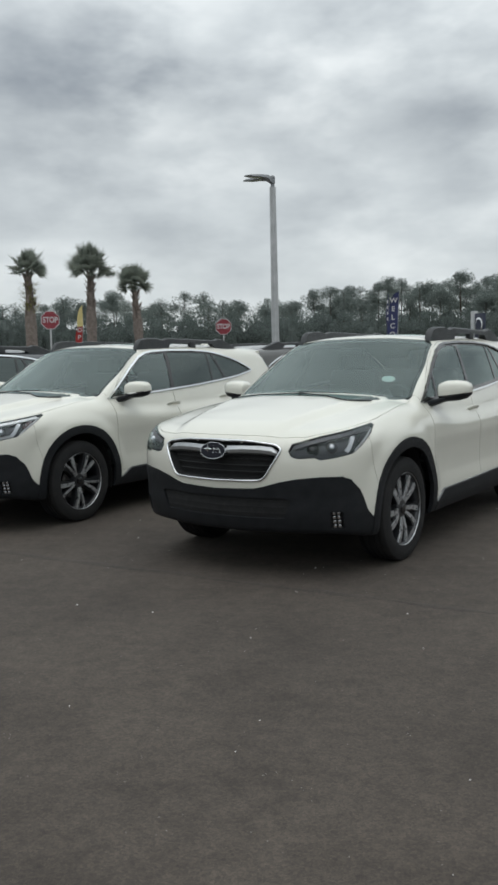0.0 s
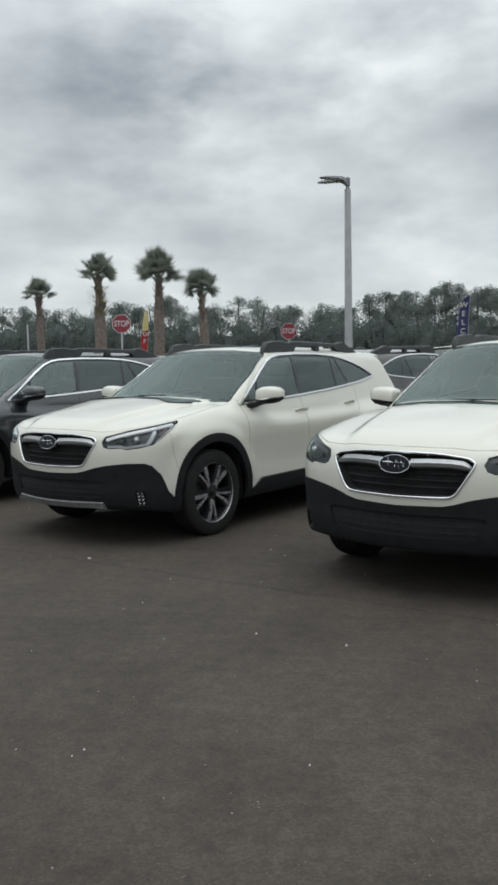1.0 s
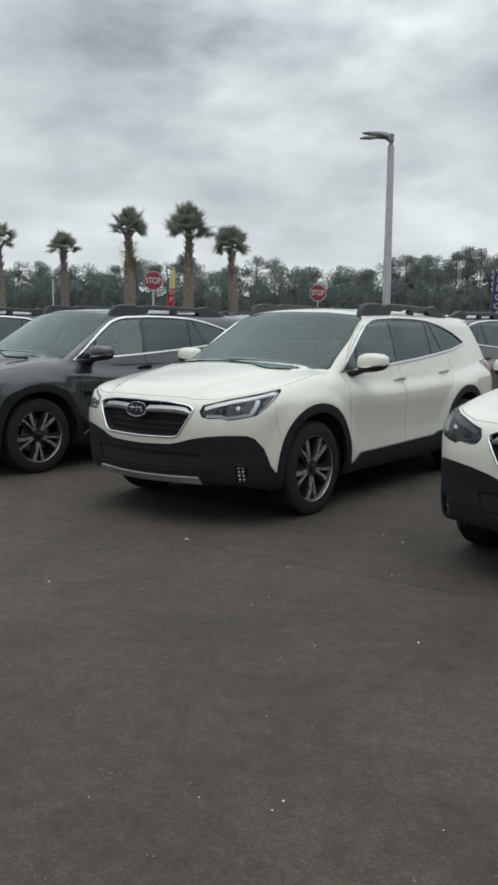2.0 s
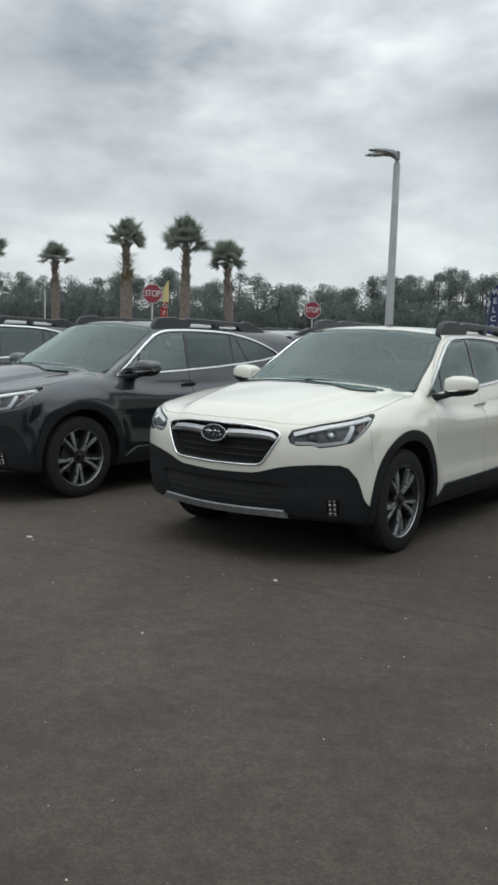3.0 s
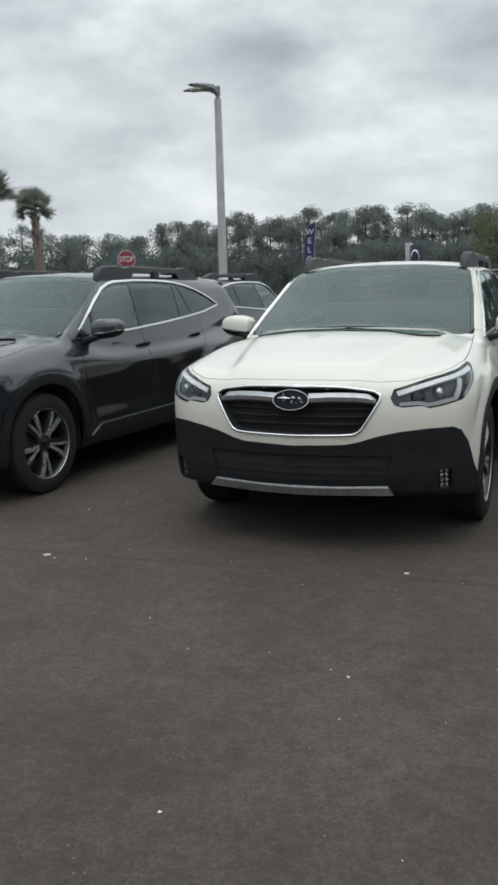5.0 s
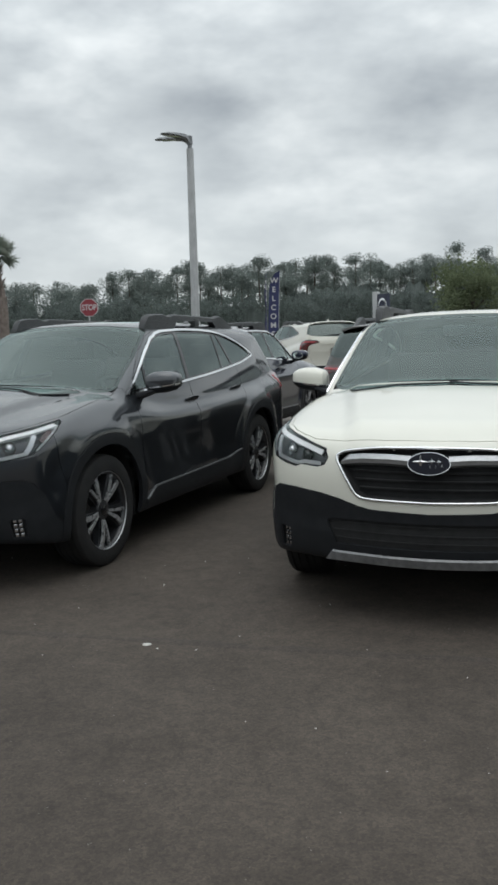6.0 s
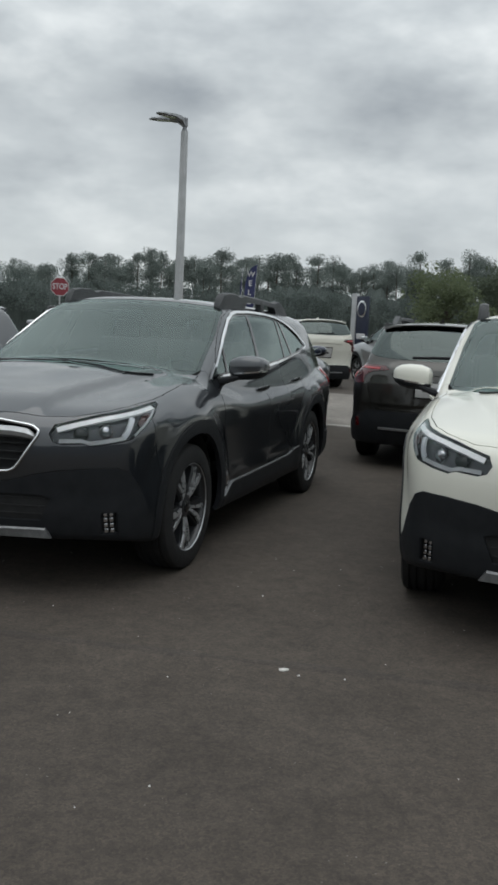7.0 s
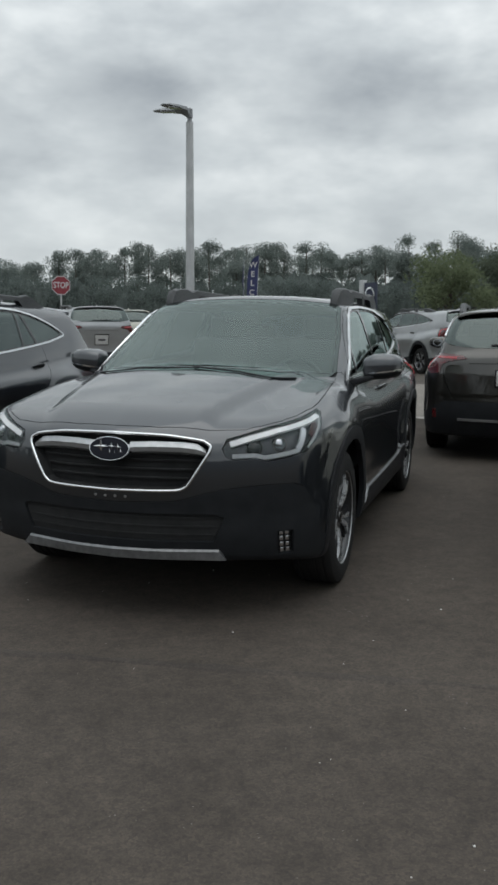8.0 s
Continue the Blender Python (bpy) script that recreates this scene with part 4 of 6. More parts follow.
    both("fog_bezel", strip_on("fog_bezel", bz, from_front, 0.004, 0.006, PLASTIC, -0.006, 4))
    # lower grille bars and skid plate
    K["lower_bars"] = [strip_on("lower_grille_bar", [(-w, z), (0, z), (w, z)], from_front, 0.004, 0.003, LINER, -0.008, 6) for z, w in ((0.435, 0.48), (0.475, 0.49), (0.515, 0.50))]
    sk = [(-0.49, 0.350), (-0.30, 0.349), (0, 0.347), (0.30, 0.349), (0.49, 0.350)]
    P, Nn = line_on(dense(sk, 5), from_front, -0.006)
    wider = lambda p, d: Vector((p.x, p.y * (1 + 0.11 * (p.y / 0.54) ** 4), p.z + d))
    secs = [[wider(p, -0.034), wider(p, -0.028) + n * 0.020, p + ZV * 0.014 + n * 0.026, p + ZV * 0.024 + n * 0.008] for p, n in zip(P, Nn)]
    K["skid_plate"] = (mesh_of("skid_plate", sweep(bmesh.new(), secs), SKID, 35),)
    K["rear_skid_plate"] = (strip_on("rear_skid_plate", [(-0.52, 0.435), (0, 0.43), (0.52, 0.435)], from_rear, 0.014, 0.022, SATIN, -0.004, 5),)
    # wheel-arch liners
    for cx, nm in ((AXLE, "front_arch_liner"), (-AXLE, "rear_arch_liner")):
        bm = bmesh.new()
        lathe(bm, [(0.52, 0.001), (0.52, 0.448), (0.865, 0.448)], 36, "Y", Matrix.Translation((cx, 0, HUB_Z)))
        bmesh.ops.bisect_plane(bm, geom=bm.verts[:] + bm.edges[:] + bm.faces[:], plane_co=(0, 0, 0.24), plane_no=(0, 0, -1), clear_outer=True)
        bmesh.ops.reverse_faces(bm, faces=bm.faces)
        both(nm, mesh_of(nm, bm, LINER, 35))
    # side strips
    belt = [(0.88, 1.066), (0.50, 1.077), (0.0, 1.102), (-0.50, 1.132), (-0.95, 1.166), (-1.30, 1.197), (-1.60, 1.243)]
    both("belt_moulding", strip_on("belt_moulding", belt, from_side, 0.010, 0.009, CHROME, 0.0, 4))
    # pale metal on this ledge imitates the sky's highlight on black cladding
    ledge = [(0.86, 0.340), (0.72, 0.412), (0.1, 0.420), (-0.62, 0.432), (-0.86, 0.470)]
    both("sill_ledge", strip_on("sill_ledge", ledge, from_side, 0.005, 0.012, SKID, 0.0, 5))
    # door handles
    for nm, x, z in (("front_handle", -0.010, 0.972), ("rear_handle", -0.945, 1.000)):
        secs = []
        for i in range(9):
            t = -1 + i / 4
            p, nn = from_side(x + 0.105 * t, z)
            rise = 0.034 * (1 - abs(t) ** 4) + 0.002
            hz = 0.015 * (1 - 0.35 * abs(t) ** 3)
            o = p + nn * rise
            secs.append([o - ZV * hz - nn * 0.008, o - ZV * hz * 0.6 + nn * 0.004, o + ZV * hz * 0.6 + nn * 0.004, o + ZV * hz - nn * 0.008])
        both(nm, mesh_of("door_handle", sweep(bmesh.new(), secs), WHITE, 50))
        p, nn = from_side(x, z - 0.004)
        bm = bmesh.new()
        oval(bm, p - nn * 0.001, nn, ZV, 0.080, 0.034, 0.003, 24)
        both(nm + "_cup", mesh_of("handle_recess", bm, GLOSSBLACK, 35))
    # mirrors
    def mirror_shell(lo, hi):
        bm = bmesh.new()
        secs = []
        for y, sx, sz in ((0.868, 0.50, 0.48), (0.888, 0.84, 0.80), (0.94, 1.0, 0.98), (1.01, 0.97, 0.96), (1.065, 0.86, 0.82), (1.098, 0.64, 0.56), (1.110, 0.38, 0.30)):
            secs.append(rounded_ring(y, 0.665 - 0.05 * (y - 0.9), 1.142 + (y - 0.9) * 0.06, 0.095 * sx, 0.080 * sz))
        sweep(bm, secs)
        for z, sgn in ((lo, -1), (hi, 1)):
            if z is not None:
                r = bmesh.ops.bisect_plane(bm, geom=bm.verts[:] + bm.edges[:] + bm.faces[:], plane_co=(0, 0.9, z), plane_no=Vector((0, -0.12, 1)) * sgn, clear_outer=True)
                es = [e for e in r["geom_cut"] if isinstance(e, bmesh.types.BMEdge)]
                bmesh.ops.edgeloop_fill(bm, edges=es)
        return bm

    both("mirror_cap", mesh_of("mirror_cap", mirror_shell(1.110, None), WHITE, 40))
    both("mirror_base", mesh_of("mirror_base", mirror_shell(None, 1.100), PLASTIC, 40))
    both("mirror_line", mesh_of("mirror_line", mirror_shell(1.100, 1.110), CHROME, 40))
    bm = bmesh.new()
    sweep(bm, [rounded_ring(0.820, 0.735, 1.052, 0.066, 0.028, 12), rounded_ring(0.88, 0.720, 1.068, 0.060, 0.022, 12), rounded_ring(0.95, 0.690, 1.090, 0.055, 0.016, 12)])
    both("mirror_arm", mesh_of("mirror_arm", bm, PLASTIC, 40))
    bm = bmesh.new()
    oval(bm, (0.582, 0.985, 1.146), (-1, 0.05, 0), ZV, 0.075, 0.052, 0.012, 24)
    both("mirror_glass", mesh_of("mirror_glass", bm, MIRROR, 40))
    # roof rails: stout feet, a raised bar between them
    rail = []
    span = [(0.17, 0.006, 0.026), (0.13, 0.058, 0.034), (0.09, 0.094, 0.037), (-0.02, 0.106, 0.037), (-0.20, 0.104, 0.036), (-0.27, 0.088, 0.034), (-0.34, 0.084, 0.033), (-0.40, 0.098, 0.033), (-0.46, 0.100, 0.032)]
    for x0, hgt, w in span + [(-0.56 - 0.13 * i, 0.096 - 0.002 * i, 0.031) for i in range(7)] + [(-1.44, 0.086, 0.032), (-1.50, 0.104, 0.036), (-1.58, 0.102, 0.040), (-1.74, 0.062, 0.040), (-1.95, 0.006, 0.028)]:
        x = 0.09 + 0.86 * x0
        hgt *= 0.9
        yy = 0.592 - float(CABIN_X(np.array(x)))
        p, nn = from_top(x, yy)
        base = -0.012 if (x0 > -0.45 or x0 < -1.36) else 0.046
        o = Vector((x, yy, p.z))
        rail.append([o + Vector((0, -w, base)), o + Vector((0, -w * 0.75, hgt - 0.006)), o + Vector((0, -w * 0.4, hgt)), o + Vector((0, w * 0.4, hgt)), o + Vector((0, w * 0.85, hgt - 0.010)), o + Vector((0, w * 1.05, base - 0.012))])
    both("roof_rail", mesh_of("roof_rail", sweep(bmesh.new(), rail), RAIL, 40))
    K["rail_feet"] = []
    for x in (-0.70,):
        bm = bmesh.new()
        yy = 0.605 - float(CABIN_X(np.array(x)))
        p, nn = from_top(x, yy)
        block(bm, (0.09, 0.045, 0.07), Matrix.Translation((x, yy, p.z + 0.026)), 0.008)
        me = mesh_of("rail_foot", bm, RAIL, 40)
        K["rail_feet"].append((me, flipped(me)))
    # tail spoiler and aerial fin
    secs = []
    for i in range(11):
        y = -0.58 + 0.116 * i
        e = 1 - 0.25 * (abs(y) / 0.58) ** 4
        p, nn = from_top(-1.98, y)
        z0 = p.z
        secs.append([(-1.97, y, z0 + 0.002), (-2.10, y, z0 + 0.004), (-2.15 * (0.9 + 0.1 * e), y, z0 - 0.012), (-2.15 * (0.9 + 0.1 * e), y, z0 - 0.022), (-2.06, y, z0 - 0.03)])
    K["tail_spoiler"] = (mesh_of("tail_spoiler", sweep(bmesh.new(), secs), WHITE, 40),)
    p, nn = from_top(-1.72, 0)
    bm = bmesh.new()
    sweep(bm, [[(-1.60, 0.0, p.z), (-1.60, 0.002, p.z), (-1.605, 0, p.z + 0.004)], [(-1.70, -0.025, p.z - 0.01), (-1.70, 0.025, p.z - 0.01), (-1.71, 0, p.z + 0.035)], [(-1.80, -0.03, p.z - 0.01), (-1.80, 0.03, p.z - 0.01), (-1.80, 0, p.z + 0.062)]])
    K["aerial_fin"] = (mesh_of("aerial_fin", bm, WHITE, 40),)
    # wipers
    for nm, pts in (("driver_wiper", [(0.60, 1.098), (0.30, 1.132), (0.0, 1.149)]), ("passenger_wiper", [(0.04, 1.146), (-0.30, 1.136), (-0.58, 1.104)])):
        K[nm] = (strip_on("wiper", pts, from_front, 0.004, 0.008, PLASTIC, 0.002, 6),)
    # number plate recess and plate at the back
    bm = bmesh.new()
    c, n = from_rear(0, 0.86)
    block(bm, (0.012, 0.34, 0.18), Matrix.Translation(c + n * 0.004), 0.004)
    K["plate_frame"] = (mesh_of("plate_frame", bm, GLOSSBLACK, 35),)
    bm = bmesh.new()
    block(bm, (0.006, 0.31, 0.15), Matrix.Translation(c + n * 0.012), 0.002)
    K["number_plate"] = (mesh_of("number_plate", bm, PLATE, 35),)
    bm = bmesh.new()
    block(bm, (0.004, 0.17, 0.030), Matrix.Translation(c + n * 0.016), 0.001)
    K["plate_bar"] = (mesh_of("plate_bar", bm, INK, 35),)
    K["tailgate_strip"] = (strip_on("tailgate_strip", [(-0.42, 1.015), (0, 1.02), (0.42, 1.015)], from_rear, 0.014, 0.014, CHROME, 0.0, 5),)
    K["rear_wiper"] = (strip_on("rear_wiper", [(0.22, 1.185), (0.0, 1.195), (-0.20, 1.200)], from_rear, 0.008, 0.014, PLASTIC, 0.002, 4),)
    both("lamp_core", strip_on("lamp_core", [(-0.745, 0.935), (-0.735, 0.99), (-0.76, 1.045), (-0.92, 1.062), (-1.12, 1.056)], lambda u, z: from_diag(u, z, True), 0.014, 0.006, REDCORE, 0.004, 3))
    both("rear_reflector", strip_on("rear_reflector", [(0.76, 0.44), (0.765, 0.53)], from_rear, 0.022, 0.012, REDLENS, 0.004, 3))
    # cabin
    def cushion(size, at, bevel, tilt=0.0):
        bm = bmesh.new()
        block(bm, size, Matrix.Translation(at) @ pose(0, 0, 0, 0, tilt, 0), bevel, 3)
        return bm
    both("seat_cushion", mesh_of("seat_cushion", cushion((0.52, 0.50, 0.16), (0.0, 0.37, 0.62), 0.05), CABIN, 60))
    both("seat_back", mesh_of("seat_back", cushion((0.14, 0.48, 0.62), (-0.30, 0.37, 0.98), 0.05, -14), CABIN, 60))
    both("headrest", mesh_of("headrest", cushion((0.10, 0.25, 0.17), (-0.40, 0.37, 1.36), 0.04, -8), CABIN, 60))
    K["rear_bench"] = (mesh_of("rear_bench", cushion((0.50, 1.30, 0.18), (-0.92, 0, 0.64), 0.05), CABIN, 60),)
    K["rear_backrest"] = (mesh_of("rear_backrest", cushion((0.14, 1.28, 0.60), (-1.24, 0, 0.98), 0.05, -16), CABIN, 60),)
    both("rear_headrest", mesh_of("rear_headrest", cushion((0.09, 0.25, 0.15), (-1.33, 0.38, 1.31), 0.035, -10), CABIN, 60))
    bm = bmesh.new()
    secs = []
    for i in range(9):
        y = -0.72 + 0.18 * i
        hump = 0.05 * math.exp(-((y - 0.37) / 0.18) ** 2)
        front_x = 1.02 - 0.30 * (y / 0.72) ** 2
        secs.append([(front_x, y, 1.03), (0.66, y, 1.055 + hump), (0.56, y, 1.02 + hump), (0.55, y, 0.86), (0.66, y, 0.66), (front_x, y, 0.62)])
    K["dashboard"] = (mesh_of("dashboard", sweep(bm, secs), DASH, 40),)
    bm = bmesh.new()
    m = Matrix.Translation((0.40, 0.37, 1.00)) @ pose(0, 0, 0, 0, 66, 0)
    tube(bm, [m @ Vector((0.18 * math.cos(2 * math.pi * k / 24), 0.18 * math.sin(2 * math.pi * k / 24), 0)) for k in range(24)], 0.016, 8, True)
    block(bm, (0.13, 0.15, 0.05), m, 0.02)
    for a in (90, 210, 330):
        block(bm, (0.14, 0.035, 0.02), m @ pose(0, 0, 0, 0, 0, a) @ Matrix.Translation((0.11, 0, 0)), 0.006)
    K["steering_wheel"] = (mesh_of("steering_wheel", bm, DASH, 50),)
    bm = bmesh.new()
    block(bm, (0.05, 0.24, 0.07), Matrix.Translation((0.42, 0, 1.45)), 0.02)
    K["rear_view_mirror"] = (mesh_of("rear_view_mirror", bm, DASH, 50),)
    bm = bmesh.new()
    block(bm, (3.1, 1.5, 0.05), Matrix.Translation((-0.7, 0, 0.42)), 0.02)
    K["cabin_floor"] = (mesh_of("cabin_floor", bm, LINER, 40),)
    # label on the windscreen
    bm = bmesh.new()
    p, nn = from_front(0.525, 1.245)
    oval(bm, p - nn * 0.006, nn, ZV, 0.052, 0.044, 0.002, 24)
    K["screen_label"] = (mesh_of("screen_label", bm, PAPER, 35),)
    return K


PANELS = car_panels()
FIT = car_fittings()
WHEEL = wheel_meshes()
BODY_COLOURED = ("bonnet", "front_door", "rear_door", "front_wing", "tailgate", "front_bumper", "body_shell")


def tall(me):
    """The mesh drawn up to the taller, squarer body of a family car with three rows of seats."""
    bm = bmesh.new()
    bm.from_mesh(me)
    for v in bm.verts:
        up = float(step(np.array((v.co.z - 0.66) / 0.55)))
        back = float(step(np.array((-v.co.x - 1.2) / 1.0)))
        v.co.z += 0.18 * up + 0.05 * back * up
        v.co.y *= 1.03 + 0.05 * up
        v.co.x -= 0.20 * back * up
    out = bpy.data.meshes.new(me.name)
    bm.to_mesh(out)
    bm.free()
    out.materials.append(me.materials[0])
    out.set_sharp_from_angle(angle=radians(38))
    return out


def make_tall(car):
    """Gives a car, wheels apart, the taller body."""
    for ob in car.children_recursive:
        top = ob
        while top.parent is not car:
            top = top.parent
        if ob.type == "MESH" and not top.name.startswith("wheel"):
            if ob.data.name not in TALL:
                TALL[ob.data.name] = tall(ob.data)
            mats = [(sl.link, sl.material) for sl in ob.material_slots]
            ob.data = TALL[ob.data.name]
            for sl, (link, mat) in zip(ob.material_slots, mats):
                if link == "OBJECT":
                    sl.link, sl.material = "OBJECT", mat


TALL = {}


def make_car(place, colour, label, group="", chrome=True, skid=True, wheels="machined", lamps="chrome", far=False, label_card=False, front_seen=True, rear_seen=True):
    """An estate car, its parts and their sub-parts, on the ground at that pose."""
    car = thing("estate_car", label, "car", group, place)

    def put(nm, me, parent=car, lab="", mat=None):
        return hang(nm, me, parent, lab, mat)

    shell = {}
    for nm, ms in PANELS.items():
        mat = colour if nm in BODY_COLOURED else None
        lab = ""
        if nm == "window_surround" and not chrome:
            mat = GLOSSBLACK
        for i, me in enumerate(ms):
            parent = car
            if nm in ("sail_glass", "front_door_glass"):
                parent = shell.get(("front_door", i), car)
            shell[(nm, i)] = put(nm, me, parent, lab, mat)
    for i in (0, 1):
        for g, d in (("sail_glass", "front_door"), ("front_door_glass", "front_door"), ("rear_door_glass", "rear_door"), ("vent_glass", "rear_door")):
            shell[(g, i)].parent = shell[(d, i)]
        shell[("headlamp_lens", i)].parent = shell[("headlamp_housing", i)]
    shell[("rear_window", 0)].parent = shell[("tailgate", 0)]
    for i in (0, 1):
        for nm, door in (("front_handle", "front_door"), ("rear_handle", "rear_door")):
            put("door_handle", FIT[nm][i], shell[(door, i)], "", colour)
            put("handle_recess", FIT[nm + "_cup"][i], shell[(door, i)], "", colour)
        cap_ob = put("door_mirror", FIT["mirror_cap"][i], car, "", colour)
        for nm in ("mirror_base", "mirror_arm", "mirror_glass"):
            put(nm, FIT[nm][i], cap_ob)
        put("mirror_trim", FIT["mirror_line"][i], cap_ob, "thin chrome trim line", CHROME if chrome else GLOSSBLACK)
        for nm in ("front_arch_liner", "rear_arch_liner", "sill_ledge"):
            put(nm, FIT[nm][i])
        if not chrome:
            put("belt_moulding", FIT["belt_moulding"][i])
        rail_ob = put("roof_rail", FIT["roof_rail"][i])
        for pair in FIT["rail_feet"]:
            put("rail_foot", pair[i], rail_ob)
        if front_seen:
            hl = shell[("headlamp_housing", i)]
            for nm in ("lamp_brow", "light_guide", "side_marker", "lower_reflector", "outer_reflector", "inner_projector", "outer_projector"):
                mat = None
                if lamps != "chrome" and nm in ("lamp_brow", "lower_reflector", "side_marker"):
                    mat = LAMPDARK
                put(nm, FIT[nm][i], hl, "", mat)
            bz = put("fog_lamp", FIT["fog_bezel"][i])
            for pair in FIT["fog_cells"]:
                put("fog_lamp_cell", pair[i], bz)
        if rear_seen:
            put("rear_reflector", FIT["rear_reflector"][i])
            put("lamp_core", FIT["lamp_core"][i], shell[("tail_lamp", i)], "brighter red light guide")
        for nm in ("seat_back", "headrest", "seat_cushion"):
            if nm == "seat_back":
                seat = put("front_seat", FIT[nm][i])
            else:
                put(nm, FIT[nm][i], seat)
    for nm in ("tail_spoiler", "aerial_fin"):
        put(nm, FIT[nm][0], car, "", colour)
    if front_seen:
        back = shell[("grille_backing", 0)]
        back.name = "grille"
        put("grille_frame", FIT["grille_frame"][0], back, "bright chrome surround")
        for me in FIT["slats"]:
            put("grille_slat", me, back)
        for me in FIT["grille_wing"]:
            put("grille_wing", me, back, "satin silver wing bar")
        badge = put("badge", FIT["badge_ring"][0], car, "oval chrome badge with blue enamel")
        put("badge_plate", FIT["badge_plate"][0], badge)
        for me in FIT["stars"]:
            put("badge_star", me, badge)
        lower = shell[("lower_bumper", 0)]
        for me in FIT["lower_bars"]:
            put("lower_grille_bar", me, lower)
        if skid:
            put("skid_plate", FIT["skid_plate"][0], lower, "satin silver skid plate")
        for nm in ("driver_wiper", "passenger_wiper"):
            put("wiper", FIT[nm][0])
        put("dashboard", FIT["dashboard"][0])
        put("steering_wheel", FIT["steering_wheel"][0])
        put("rear_view_mirror", FIT["rear_view_mirror"][0])
    bench = put("rear_seat", FIT["rear_backrest"][0])
    put("seat_cushion", FIT["rear_bench"][0], bench)
    for me in FIT["rear_headrest"]:
        put("headrest", me, bench)
    put("cabin_floor", FIT["cabin_floor"][0])
    if rear_seen:
        plate = put("plate_frame", FIT["plate_frame"][0])
        put("number_plate", FIT["number_plate"][0], plate)
        put("plate_bar", FIT["plate_bar"][0], plate)
        put("wiper", FIT["rear_wiper"][0], shell[("tailgate", 0)])
        if skid:
            put("rear_skid_plate", FIT["rear_skid_plate"][0])
        put("tailgate_strip", FIT["tailgate_strip"][0], shell[("tailgate", 0)], "", colour)
    if label_card:
        put("screen_label", FIT["screen_label"][0], shell[("windscreen", 0)], "small white oval paper label")
    # wheels
    turn = 0
    for sx in (1, -1):
        for sy in (1, -1):
            turn += 17
            m = Matrix.Translation((AXLE * sx, 0.80 * sy, HUB_Z)) @ pose(0, 0, 0, 0, 0, 0 if sy > 0 else 180) @ pose(0, 0, 0, 0, turn * (1 if sx > 0 else 2), 0)
            w = hang("wheel", WHEEL["rim"], car, "", None, m)
            hang("tyre", WHEEL["tyre"], w)
            hang("brake_disc", WHEEL["disc"], w)
            hang("centre_cap", WHEEL["cap"], w)
            hang("rim_lip", WHEEL["lip"], w)
            for k in range(5):
                a = pose(0, 0, 0, 0, -72 * k, 0)
                hang("spoke_backing", WHEEL["back_a"], w, "", None, a)
                hang("spoke_backing", WHEEL["back_b"], w, "", None, a)
                if wheels == "machined":
                    hang("spoke", WHEEL["spoke_a"], w, "", None, a)
                    hang("spoke", WHEEL["spoke_b"], w, "", None, a)
                else:
                    hang("spoke", WHEEL["spoke_c"], w, "", None, a)
                    hang("spoke", WHEEL["spoke_c"], w, "", None, a @ pose(0, 0, 0, 0, 27, 0))
    return car


# ---- ground ----
def sheet(name, corners, z, mat, label, category):
    bm = bmesh.new()
    bm.faces.new([bm.verts.new((x, y, z)) for x, y in corners])
    return tagged(new(name, mesh_of(name, bm, mat, 0)), label, category, "", "structure")


